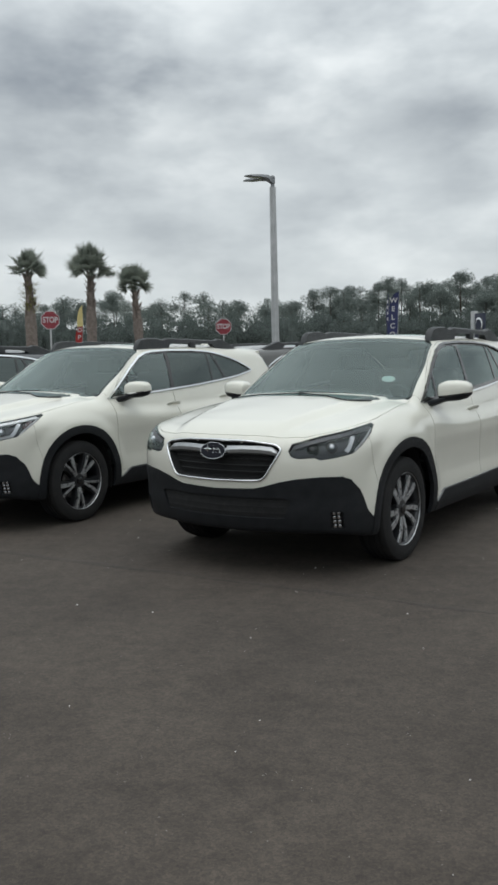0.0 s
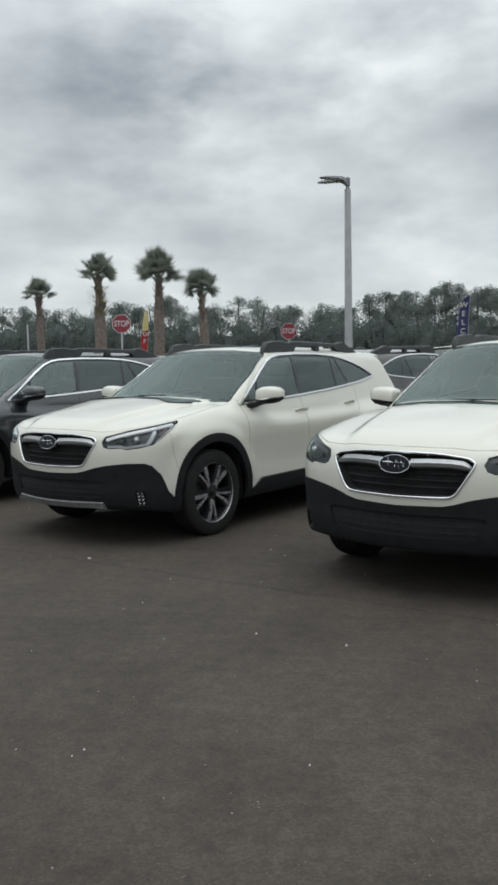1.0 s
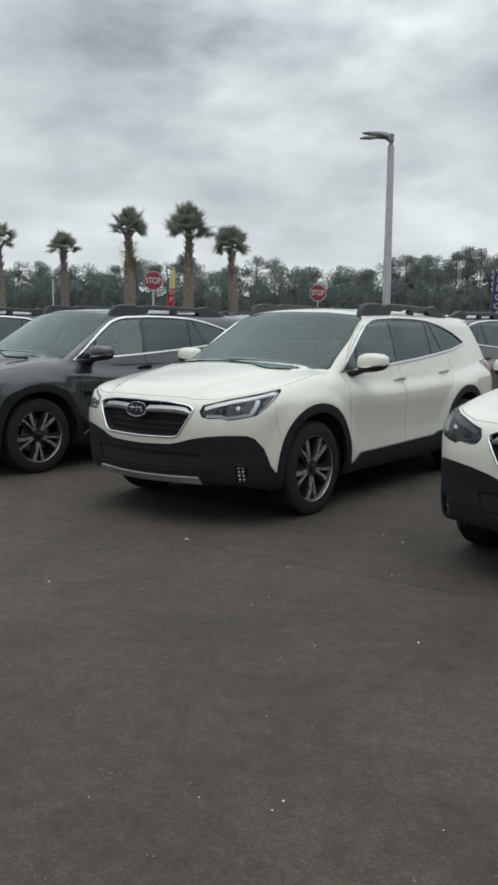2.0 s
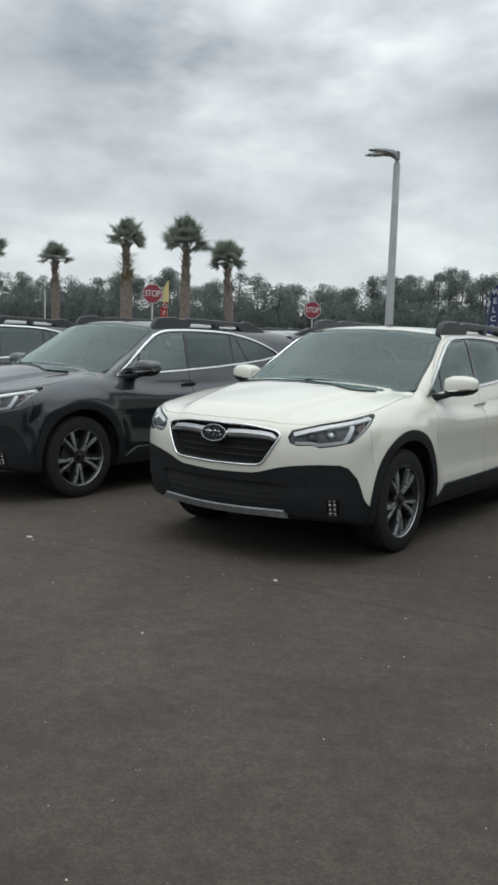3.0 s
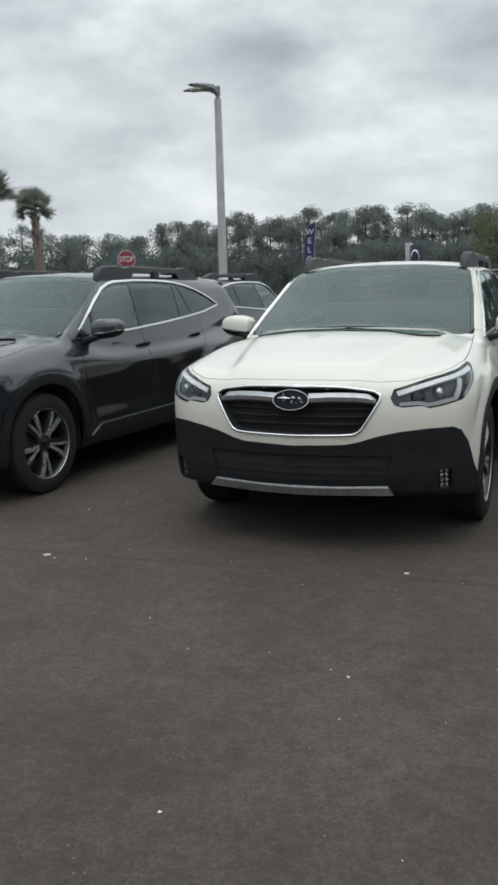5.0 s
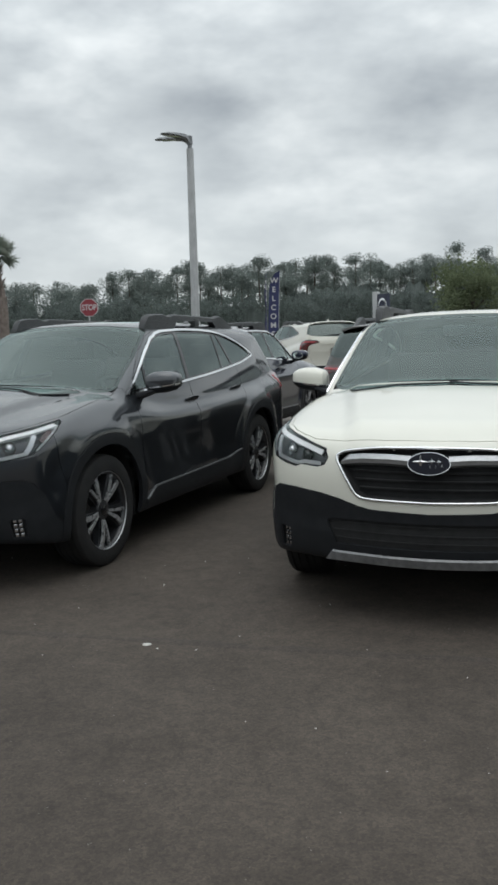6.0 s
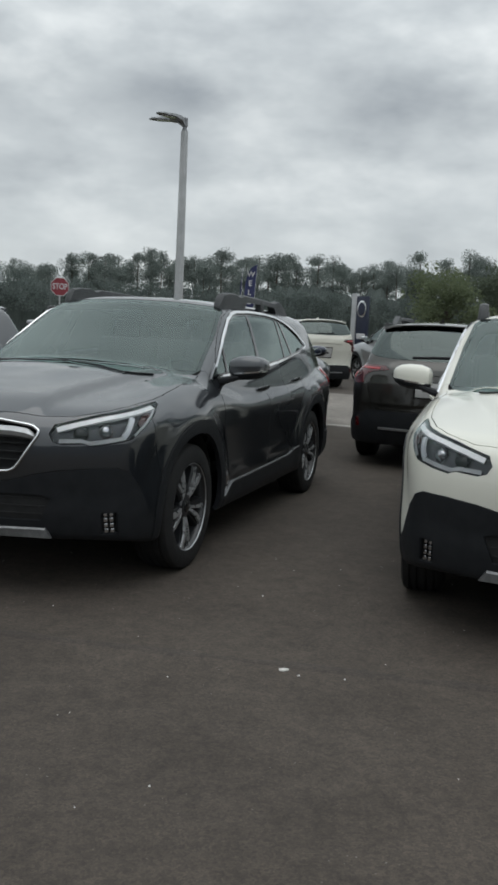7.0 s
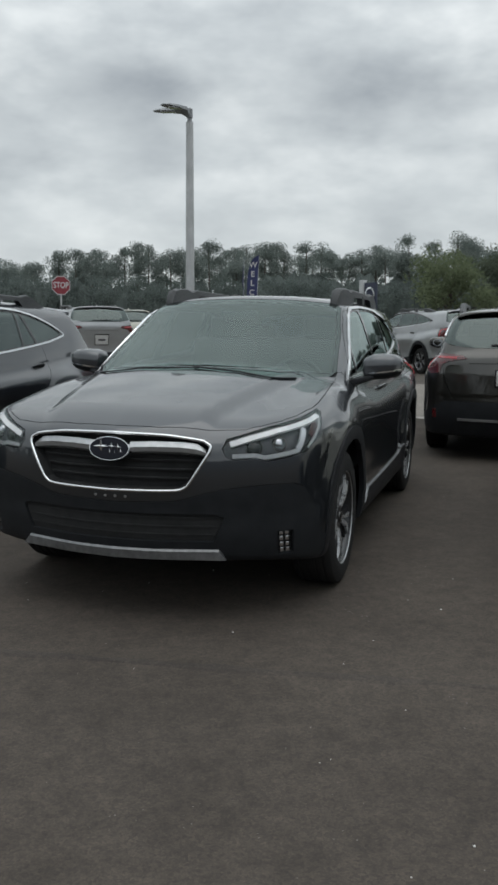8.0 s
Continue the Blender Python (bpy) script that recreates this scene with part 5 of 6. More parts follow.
def asphalt(name, low, high, speck, tint):
    """Worn asphalt: broad stains, mottling, and fine light and dark chippings."""
    m = material(name, low, 0.9)
    nt = m.node_tree
    b = nt.nodes["Principled BSDF"]
    tc = nt.nodes.new("ShaderNodeTexCoord")

    def noise_of(scale, detail, rough=0.6):
        n = nt.nodes.new("ShaderNodeTexNoise")
        n.inputs["Scale"].default_value, n.inputs["Detail"].default_value, n.inputs["Roughness"].default_value = scale, detail, rough
        nt.links.new(tc.outputs["Object"], n.inputs["Vector"])
        return n.outputs[0]

    def ramp_of(src, stops):
        r = nt.nodes.new("ShaderNodeValToRGB")
        r.color_ramp.elements[0].position, r.color_ramp.elements[0].color = stops[0][0], (*stops[0][1], 1)
        r.color_ramp.elements[1].position, r.color_ramp.elements[1].color = stops[1][0], (*stops[1][1], 1)
        nt.links.new(src, r.inputs[0])
        return r.outputs[0]

    def blend(kind, fac, a, c):
        x = nt.nodes.new("ShaderNodeMix")
        x.data_type, x.blend_type = "RGBA", kind
        if isinstance(fac, float):
            x.inputs[0].default_value = fac
        else:
            nt.links.new(fac, x.inputs[0])
        nt.links.new(a, x.inputs[6])
        if isinstance(c, tuple):
            x.inputs[7].default_value = (*c, 1)
        else:
            nt.links.new(c, x.inputs[7])
        return x.outputs[2]

    base = ramp_of(noise_of(0.45, 5), ((0.34, low), (0.66, high)))
    stain = ramp_of(noise_of(1.7, 6, 0.7), ((0.36, (0.74, 0.73, 0.72)), (0.56, (1, 1, 1))))
    col = blend("MULTIPLY", 1.0, base, stain)
    grain = ramp_of(noise_of(150, 3, 0.7), ((0.36, (0.55, 0.55, 0.55)), (0.68, (1.42, 1.40, 1.36))))
    col = blend("MULTIPLY", 0.5, col, grain)
    cells = nt.nodes.new("ShaderNodeTexVoronoi")
    cells.inputs["Scale"].default_value = 95
    nt.links.new(tc.outputs["Object"], cells.inputs["Vector"])
    tone = nt.nodes.new("ShaderNodeSeparateColor")
    nt.links.new(cells.outputs["Color"], tone.inputs[0])
    stones = ramp_of(tone.outputs[0], ((0.0, (0.55, 0.55, 0.56)), (1.0, (1.50, 1.46, 1.38))))
    col = blend("MULTIPLY", 0.45, col, stones)
    worn = ramp_of(noise_of(11, 6, 0.75), ((0.34, (0.72, 0.71, 0.70)), (0.66, (1.26, 1.25, 1.22))))
    col = blend("MULTIPLY", 0.8, col, worn)
    vo = nt.nodes.new("ShaderNodeTexVoronoi")
    vo.inputs["Scale"].default_value = 38
    nt.links.new(tc.outputs["Object"], vo.inputs["Vector"])
    chip = ramp_of(vo.outputs["Distance"], ((0.05, (1, 1, 1)), (0.11, (0, 0, 0))))
    rare = ramp_of(noise_of(5.0, 2), ((0.58, (0, 0, 0)), (0.66, (1, 1, 1))))
    mask = blend("MULTIPLY", 1.0, chip, rare)
    col = blend("MIX", mask, col, speck)
    nt.links.new(col, b.inputs["Base Color"])
    bp = nt.nodes.new("ShaderNodeBump")
    bp.inputs["Strength"].default_value, bp.inputs["Distance"].default_value = 0.16, 0.005
    nt.links.new(noise_of(110, 4), bp.inputs["Height"])
    nt.links.new(bp.outputs[0], b.inputs["Normal"])
    return m


ASPHALT = asphalt("worn_asphalt", (0.050, 0.0412, 0.0345), (0.070, 0.0580, 0.0485), (0.30, 0.29, 0.27), 0)
LANE = asphalt("sun_bleached_asphalt", (0.16, 0.148, 0.135), (0.22, 0.205, 0.19), (0.34, 0.33, 0.31), 0)
GRASS = vary(material("mown_grass", (0.05, 0.07, 0.025), 0.95), 2.5, (0.045, 0.055, 0.022), (0.085, 0.095, 0.04), 0.8, 40)
CONCRETE = vary(material("pale_concrete", (0.38, 0.36, 0.33), 0.85), 3.0, (0.30, 0.285, 0.26), (0.46, 0.44, 0.41), 0.4, 60)
ground = sheet("ground", ((-700, -400), (700, -400), (700, 900), (-700, 900)), 0.0, ASPHALT, "dark brownish worn asphalt of the car lot", "ground")

# directions of the parking rows: along the row, and the way the cars stand
TURN = 28.8
ALONG = Vector((math.cos(radians(TURN)), -math.sin(radians(TURN)), 0))
AWAY = Vector((math.sin(radians(TURN)), math.cos(radians(TURN)), 0))


def in_rows(a, d):
    p = ALONG * a + AWAY * d
    return p.x, p.y


def seam(a, b, half, seed):
    """A raised, bitumen-dark joint between two lays of asphalt, broken here and there."""
    rnd = random.Random(seed)
    a, b = Vector((*a, 0)), Vector((*b, 0))
    n = (b - a).cross(ZV).normalized()
    bm = bmesh.new()
    secs, count = [], 150
    for i in range(count + 1):
        p = a.lerp(b, i / count) + n * rnd.uniform(-0.012, 0.012)
        w = half * rnd.uniform(0.5, 1.3)
        secs.append([p - n * w, p - n * w * 0.5 + ZV * 0.0025, p + n * w * 0.5 + ZV * 0.0025, p + n * w])
    sweep(bm, secs)
    return tagged(new("asphalt_seam", mesh_of("asphalt_seam", bm, JOINT, 60)), "dark bitumen joint running across the asphalt", "seam", "", "structure")


JOINT = asphalt("bitumen_joint", (0.040, 0.0335, 0.030), (0.062, 0.052, 0.045), (0.2, 0.19, 0.18), 0)
seam((-14.0, 11.08), (10.0, 1.72), 0.035, 6)
road = sheet("road", [in_rows(*q) for q in ((-60, 14.1), (60, 14.1), (60, 21.3), (-60, 21.3))], 0.004, LANE, "sun-bleached grey driving lane behind the parked cars", "road")
lot = sheet("ground_far", [in_rows(*q) for q in ((-60, 21.3), (60, 21.3), (60, 29.5), (-60, 29.5))], 0.004, ASPHALT, "dark asphalt parking strip beyond the lane", "ground")
verge = sheet("verge", [in_rows(*q) for q in ((-300, 42.0), (300, 42.0), (300, 420), (-300, 420))], 0.008, GRASS, "dull green grass under the far pines", "grass")


def kerb(d, high, label):
    bm = bmesh.new()
    a, b = Vector((*in_rows(-60, d), 0)), Vector((*in_rows(60, d), 0))
    n = AWAY * 0.075
    z = Vector((0, 0, high))
    sweep(bm, [[p - n, p - n * 0.8 + z, p + n * 0.8 + z, p + n] for p in (a, a.lerp(b, 0.5), b)])
    return tagged(new("kerb", mesh_of("kerb", bm, CONCRETE, 0)), label, "kerb", "", "structure")


kerb(14.05, 0.012, "worn pale concrete edge strip between asphalt and lane")
kerb(42.0, 0.15, "pale concrete kerb at the grass")


# an unseen plain wall, added behind the viewer to darken what the cars reflect
RENDER = vary(material("grey_wall_render", (0.22, 0.22, 0.22), 0.9), 0.6, (0.18, 0.18, 0.18), (0.25, 0.25, 0.25), 0.2, 30)
bm = bmesh.new()
block(bm, (150, 1.0, 4.6), Matrix.Translation((0, 0, 2.3)), 0.03)
south = tagged(new("wall_south", mesh_of("wall_south", bm, RENDER, 0)), "plain grey building front behind the viewer", "wall", "", "structure")
south.matrix_basis = pose(-8, -20, 0, 0, 0, -12)


# ---- parked cars ----
def stand(x, y, turn):
    """The pose of a car whose front points turn degrees clockwise from straight at the viewer (-y)."""
    return pose(x, y, 0, 0, 0, -90 - turn)


ROW = "cars parked in the front row"
make_car(stand(1.390, 7.690, 26.5), WHITE, "white estate car with silver ten-spoke wheels, on the asphalt lot", ROW, chrome=False, skid=False, wheels="silver", lamps="dark", label_card=True)
make_car(stand(-1.424, 9.036, 25.65), WHITE, "white estate car with silver skid plate and machined wheels", ROW)
grey_car = make_car(stand(-4.136, 10.215, 29.2), GREY, "dark grey estate car with chrome window frames and grille", ROW)
for dy in (-0.075, -0.025, 0.025, 0.075):
    p, n = from_front(dy, 0.612)
    bm = bmesh.new()
    oval(bm, p + n * 0.001, n, ZV, 0.007, 0.006, 0.004, 10)
    part("bracket_screw", bm, SATIN, grey_car)
make_car(stand(-6.92, 11.66, 27.2), GREY, "dark grey estate car at the end of the front row", ROW)
BACKROW = "cars parked in the second row"
make_car(stand(0.08, 14.26, TURN + 180), BRONZE, "bronze grey estate car parked tail towards the front row", BACKROW, front_seen=False)
make_car(stand(-2.56, 15.48, TURN + 180), BLUE, "dark blue estate car beside the bronze grey one", BACKROW, front_seen=False)
FARROW = "tall family cars beyond the lane"
for x, y, turn, col, lab in ((1.18, 27.66, 174, WHITE, "white tall family car with red tail lamps beyond the lane"), (-4.97, 28.9, 172, SILVER, "silver tall family car, tail towards the lot"), (-3.7, 35.5, 172, WHITE, "white tall family car parked behind the silver one")):
    make_tall(make_car(stand(x, y, turn), col, lab, FARROW, front_seen=False, chrome=False))
make_tall(make_car(pose(4.84, 28.3, 0, 0, 0, 99.0), SILVER, "silver tall family car standing across the far lane", FARROW, front_seen=False, chrome=False))


# ---- street furniture ----
GALV = vary(material("grey_painted_steel", (0.34, 0.35, 0.36), 0.5, 0.3), 3, (0.37, 0.38, 0.385), (0.47, 0.48, 0.485), 0.1, 40)
LAMPGREY = vary(material("lamp_head_grey", (0.20, 0.21, 0.22), 0.5, 0.2), 5, (0.17, 0.18, 0.19), (0.24, 0.25, 0.26))
REDSIGN = vary(material("dull_red_sign_sheet", (0.40, 0.025, 0.04), 0.45), 6, (0.20, 0.026, 0.038), (0.27, 0.038, 0.052))
SIGNWHITE = vary(material("white_sign_sheet", (0.75, 0.74, 0.73), 0.5), 6, (0.46, 0.455, 0.46), (0.55, 0.545, 0.55))
# flag navy is raised in its base colour to look hazed
NAVY = vary(material("hazed_navy_cloth", (0.016, 0.022, 0.085), 0.8), 3, (0.026, 0.031, 0.088), (0.040, 0.048, 0.13), 0.3, 30)
REDCLOTH = vary(material("red_banner_cloth", (0.36, 0.03, 0.03), 0.8), 3, (0.30, 0.022, 0.022), (0.42, 0.045, 0.04), 0.3, 30)
YELLOWCLOTH = vary(material("pale_yellow_banner_cloth", (0.62, 0.52, 0.22), 0.8), 3, (0.55, 0.46, 0.18), (0.68, 0.58, 0.28), 0.3, 30)


def letters(text, size, mat, parent, place, label="", name="lettering"):
    cu = bpy.data.curves.new(name, "FONT")
    cu.body, cu.size, cu.align_x, cu.align_y, cu.extrude = text, size, "CENTER", "CENTER", 0.004
    cu.offset = size * 0.02
    tmp = new("tmp", cu)
    me = bpy.data.meshes.new_from_object(tmp.evaluated_get(bpy.context.evaluated_depsgraph_get()))
    bpy.data.objects.remove(tmp)
    me.name = name
    me.materials.clear()
    me.materials.append(mat)
    ob = new(name, me)
    ob.parent, ob.matrix_basis = parent, place
    if label:
        ob["label"] = label
    return ob


def street_lamp(x, y, height, turns):
    lamp = thing("street_lamp", "tall grey steel street lamp with two flat lamp heads", "street lamp", "", pose(x, y, 0))
    bm = bmesh.new()
    r = lathe(bm, [(0.35, 0.145), (1.5, 0.14), (height * 0.5, 0.125), (height, 0.105)], 8, "Z")
    cap(bm, r[-1])
    part("pole", fix(bm), GALV, lamp)
    bm = bmesh.new()
    lathe(bm, [(0.0, 0.27), (0.30, 0.27), (0.34, 0.24), (0.36, 0.10)], 24, "Z")
    part("concrete_footing", fix(bm), CONCRETE, lamp)
    bm = bmesh.new()
    r = lathe(bm, [(height - 0.02, 0.075), (height + 0.10, 0.06), (height + 0.13, 0.09), (height + 0.36, 0.085), (height + 0.40, 0.03)], 12, "Z")
    cap(bm, r[-1])
    hub = part("bracket", fix(bm), LAMPGREY, lamp)
    for a in turns:
        bm = bmesh.new()
        secs = []
        for t, w, z0, z1 in ((0.0, 0.07, 0.10, 0.32), (0.10, 0.09, 0.16, 0.36), (0.25, 0.17, 0.25, 0.39), (0.55, 0.19, 0.285, 0.385), (0.9, 0.17, 0.29, 0.36), (1.05, 0.10, 0.295, 0.33)):
            secs.append([(t, -w, height + z0 + 0.01), (t, -w * 0.8, height + z1 - 0.015), (t, 0, height + z1), (t, w * 0.8, height + z1 - 0.015), (t, w, height + z0 + 0.01), (t, 0, height + z0)])
        sweep(bm, secs)
        head = part("lamp_head", bm, LAMPGREY, lamp, "", pose(0, 0, 0, 0, 0, a))
        bm = bmesh.new()
        block(bm, (0.42, 0.24, 0.02), Matrix.Translation((0.62, 0, height + 0.283)), 0.006)
        part("lamp_glass", bm, REFLECTOR, head)
    return lamp


street_lamp(-1.85, 30.0, 7.13, (216, 166))


def stop_sign(x, y, z, size, turn):
    sign = thing("stop_sign", "red octagonal stop sign with white rim on steel post", "stop sign", "stop signs", pose(x, y, 0, 0, 0, turn))
    bm = bmesh.new()
    block(bm, (0.06, 0.035, z + size * 0.3), Matrix.Translation((0, 0.03, (z + size * 0.3) / 2)), 0.006)
    part("post", bm, GALV, sign)
    for nm, s, t, mat in (("sign_plate", size / 2, 0.0, SIGNWHITE), ("red_face", size / 2 * 0.93, -0.004, REDSIGN)):
        bm = bmesh.new()
        ring = lambda yy: [bm.verts.new((s / math.cos(math.pi / 8) * math.cos(math.pi / 8 + k * math.pi / 4), yy, z + s / math.cos(math.pi / 8) * math.sin(math.pi / 8 + k * math.pi / 4))) for k in range(8)]
        a, b = ring(t), ring(t + 0.003 if nm == "red_face" else 0.008)
        for k in range(8):
            bm.faces.new((a[k], a[(k + 1) % 8], b[(k + 1) % 8], b[k]))
        bm.faces.new(a)
        bm.faces.new(b[::-1])
        part(nm, fix(bm), mat, sign, "", None, 0)
    letters("STOP", size * 0.40, SIGNWHITE, sign, pose(0, -0.008, z, 90, 0, 0) @ Matrix.Diagonal((0.86, 1.12, 1, 1)), "white capital letters")
    return sign


stop_sign(-9.34, 28.33, 2.79, 0.61, 18)
stop_sign(-5.67, 41.96, 2.88, 0.77, 10)


def feather_flag(x, y, turn, bottom, top, width, cloth, label, words, size, ink, lead, head=None):
    """A tall curved banner on a bent rod, a little rippled."""
    flag = thing("feather_flag", label, "flag", "", pose(x, y, 0, 0, 0, turn))
    bm = bmesh.new()
    n = 26
    edge = []
    for i in range(n + 1):
        t = i / n
        z = 0.05 + (top - 0.05) * t
        edge.append(Vector((0.0 + 0.12 * t * t, 0, z)))
    tube(bm, edge, [0.022 - 0.014 * i / n for i in range(n + 1)], 6)
    part("rod", bm, GALV, flag)
    bm = bmesh.new()
    cols = 6
    front = []
    for i in range(n + 1):
        t = i / n
        z = bottom + (top - bottom) * t
        tt = (z - 0.05) / (top - 0.05)
        x0 = 0.12 * tt * tt
        w = width * (1.0 if t < 0.70 else math.sqrt(max(0.0, 1 - ((t - 0.70) / 0.30) ** 2)) * 0.97 + 0.03)
        row = []
        for k in range(cols + 1):
            u = k / cols
            row.append(Vector((x0 - w * u, 0.03 * math.sin(5 * t * math.pi + u * 3) * u, z - 0.05 * u * (1 - t))))
        front.append(row)
    for side in (0.0, 0.004):
        grid = [[bm.verts.new(p + Vector((0, side, 0))) for p in r] for r in front]
        for p, q in zip(grid, grid[1:]):
            for k in range(cols):
                bm.faces.new((p[k], p[k + 1], q[k + 1], q[k]))
    part("banner", fix(bm), cloth, flag)
    for i, ch in enumerate(words):
        letters(ch, size, ink, flag, pose(-width * 0.52 + 0.12 * ((lead - i * size * 1.18) / top) ** 2, -0.045, lead - i * size * 1.18, 90, 0, 0), "", "letter")
    return flag


def flag_head(flag, z0, z1, width, mat):
    """The differently coloured top of a banner."""
    bm = bmesh.new()
    secs = []
    for i in range(7):
        t = i / 6
        w = width * math.sqrt(max(0.02, 1 - t * t))
        z = z0 + (z1 - z0) * t
        secs.append([(0.10, -0.03, z), (0.10 - w, -0.05, z - 0.03), (0.10 - w, -0.04, z - 0.03), (0.10, -0.02, z)])
    part("banner_head", sweep(bm, secs), mat, flag, "pale yellow top of the banner")


feather_flag(2.68, 41.5, -12, 0.9, 4.30, 0.46, NAVY, "navy blue feather flag with white vertical lettering", "WELCOME", 0.335, SIGNWHITE, 3.86)
side_flag = feather_flag(2.30, 42.4, 72, 0.9, 4.25, 0.40, NAVY, "navy blue feather flag seen edge-on with pale marks", "", 0.3, SIGNWHITE, 3.8)
for i in range(4):
    bm = bmesh.new()
    block(bm, (0.20, 0.006, 0.15), Matrix.Translation((-0.26, -0.045, 3.85 - 0.27 * i)), 0.002)
    part("pale_mark", bm, SIGNWHITE, side_flag)
red_flag = feather_flag(-11.94, 39.1, 40, 0.9, 3.20, 0.34, REDCLOTH, "red and pale yellow feather flag beside a palm", "OP", 0.28, SIGNWHITE, 2.80)
flag_head(red_flag, 2.98, 3.95, 0.30, YELLOWCLOTH)


DEEPNAVY = vary(material("navy_sign_panel", (0.014, 0.020, 0.045), 0.4), 4, (0.012, 0.017, 0.038), (0.018, 0.025, 0.052))


def pylon_sign(x, y, turn):
    sign = thing("pylon_sign", "navy pylon sign with oval emblem on a grey post", "sign", "", pose(x, y, 0, 0, 0, turn))
    bm = bmesh.new()
    block(bm, (0.24, 0.16, 3.0), Matrix.Translation((0, 0, 1.5)), 0.01)
    part("post", bm, GALV, sign)
    bm = bmesh.new()
    block(bm, (0.58, 0.10, 1.9), Matrix.Translation((0.415, 0, 1.95)), 0.01)
    panel = part("panel", bm, DEEPNAVY, sign)
    bm = bmesh.new()
    oval(bm, (0.42, -0.052, 2.42), (0, -1, 0), ZV, 0.24, 0.32, 0.03, 32, 0.01)
    part("emblem", bm, CHROME, sign, "oval chrome emblem")
    bm = bmesh.new()
    oval(bm, (0.42, -0.092, 2.42), (0, -1, 0), ZV, 0.18, 0.25, 0.006, 32)
    part("emblem_field", bm, DEEPNAVY, sign)
    bm = bmesh.new()
    block(bm, (0.44, 0.012, 0.20), Matrix.Translation((0.42, -0.055, 1.40)), 0.004)
    part("name_bar", bm, SIGNWHITE, sign, "pale bar in place of lettering")
    return sign


pylon_sign(5.53, 35.65, -62)

post = thing("marker_post", "thin white marker post at the grass", "post", "", pose(-16.0, 35.2, 0))
bm = bmesh.new()
r = lathe(bm, [(0.0, 0.035), (3.2, 0.03)], 10, "Z")
cap(bm, r[-1])
part("shaft", fix(bm), SIGNWHITE, post)


def foliage(name, low, high, through_leaf=0.5):
    """Thin leaves: they scatter light back and let some through."""
    m = bpy.data.materials.new(name)
    m.use_nodes = True
    nt = m.node_tree
    nt.nodes.clear()
    g, r, d, t, mx, out = (nt.nodes.new(k) for k in ("ShaderNodeNewGeometry", "ShaderNodeValToRGB", "ShaderNodeBsdfDiffuse", "ShaderNodeBsdfTranslucent", "ShaderNodeMixShader", "ShaderNodeOutputMaterial"))
    r.color_ramp.elements[0].color, r.color_ramp.elements[1].color = (*low, 1), (*high, 1)
    nt.links.new(g.outputs["Random Per Island"], r.inputs[0])
    for b in (d, t):
        nt.links.new(r.outputs[0], b.inputs["Color"])
    mx.inputs[0].default_value = through_leaf
    nt.links.new(d.outputs[0], mx.inputs[1])
    nt.links.new(t.outputs[0], mx.inputs[2])
    nt.links.new(mx.outputs[0], out.inputs[0])
    return m


# ---- palms ----
BARK = vary(material("palm_bark", (0.16, 0.125, 0.10), 0.95), 9, (0.13, 0.108, 0.094), (0.24, 0.20, 0.175), 0.9, 30)
# frond green carries a grey lift that imitates haze
FROND = foliage("hazed_palm_frond", (0.170, 0.196, 0.168), (0.222, 0.246, 0.205))
DRYFROND = vary(material("pale_young_frond", (0.24, 0.24, 0.08), 0.7), 4, (0.18, 0.19, 0.06), (0.30, 0.29, 0.11))


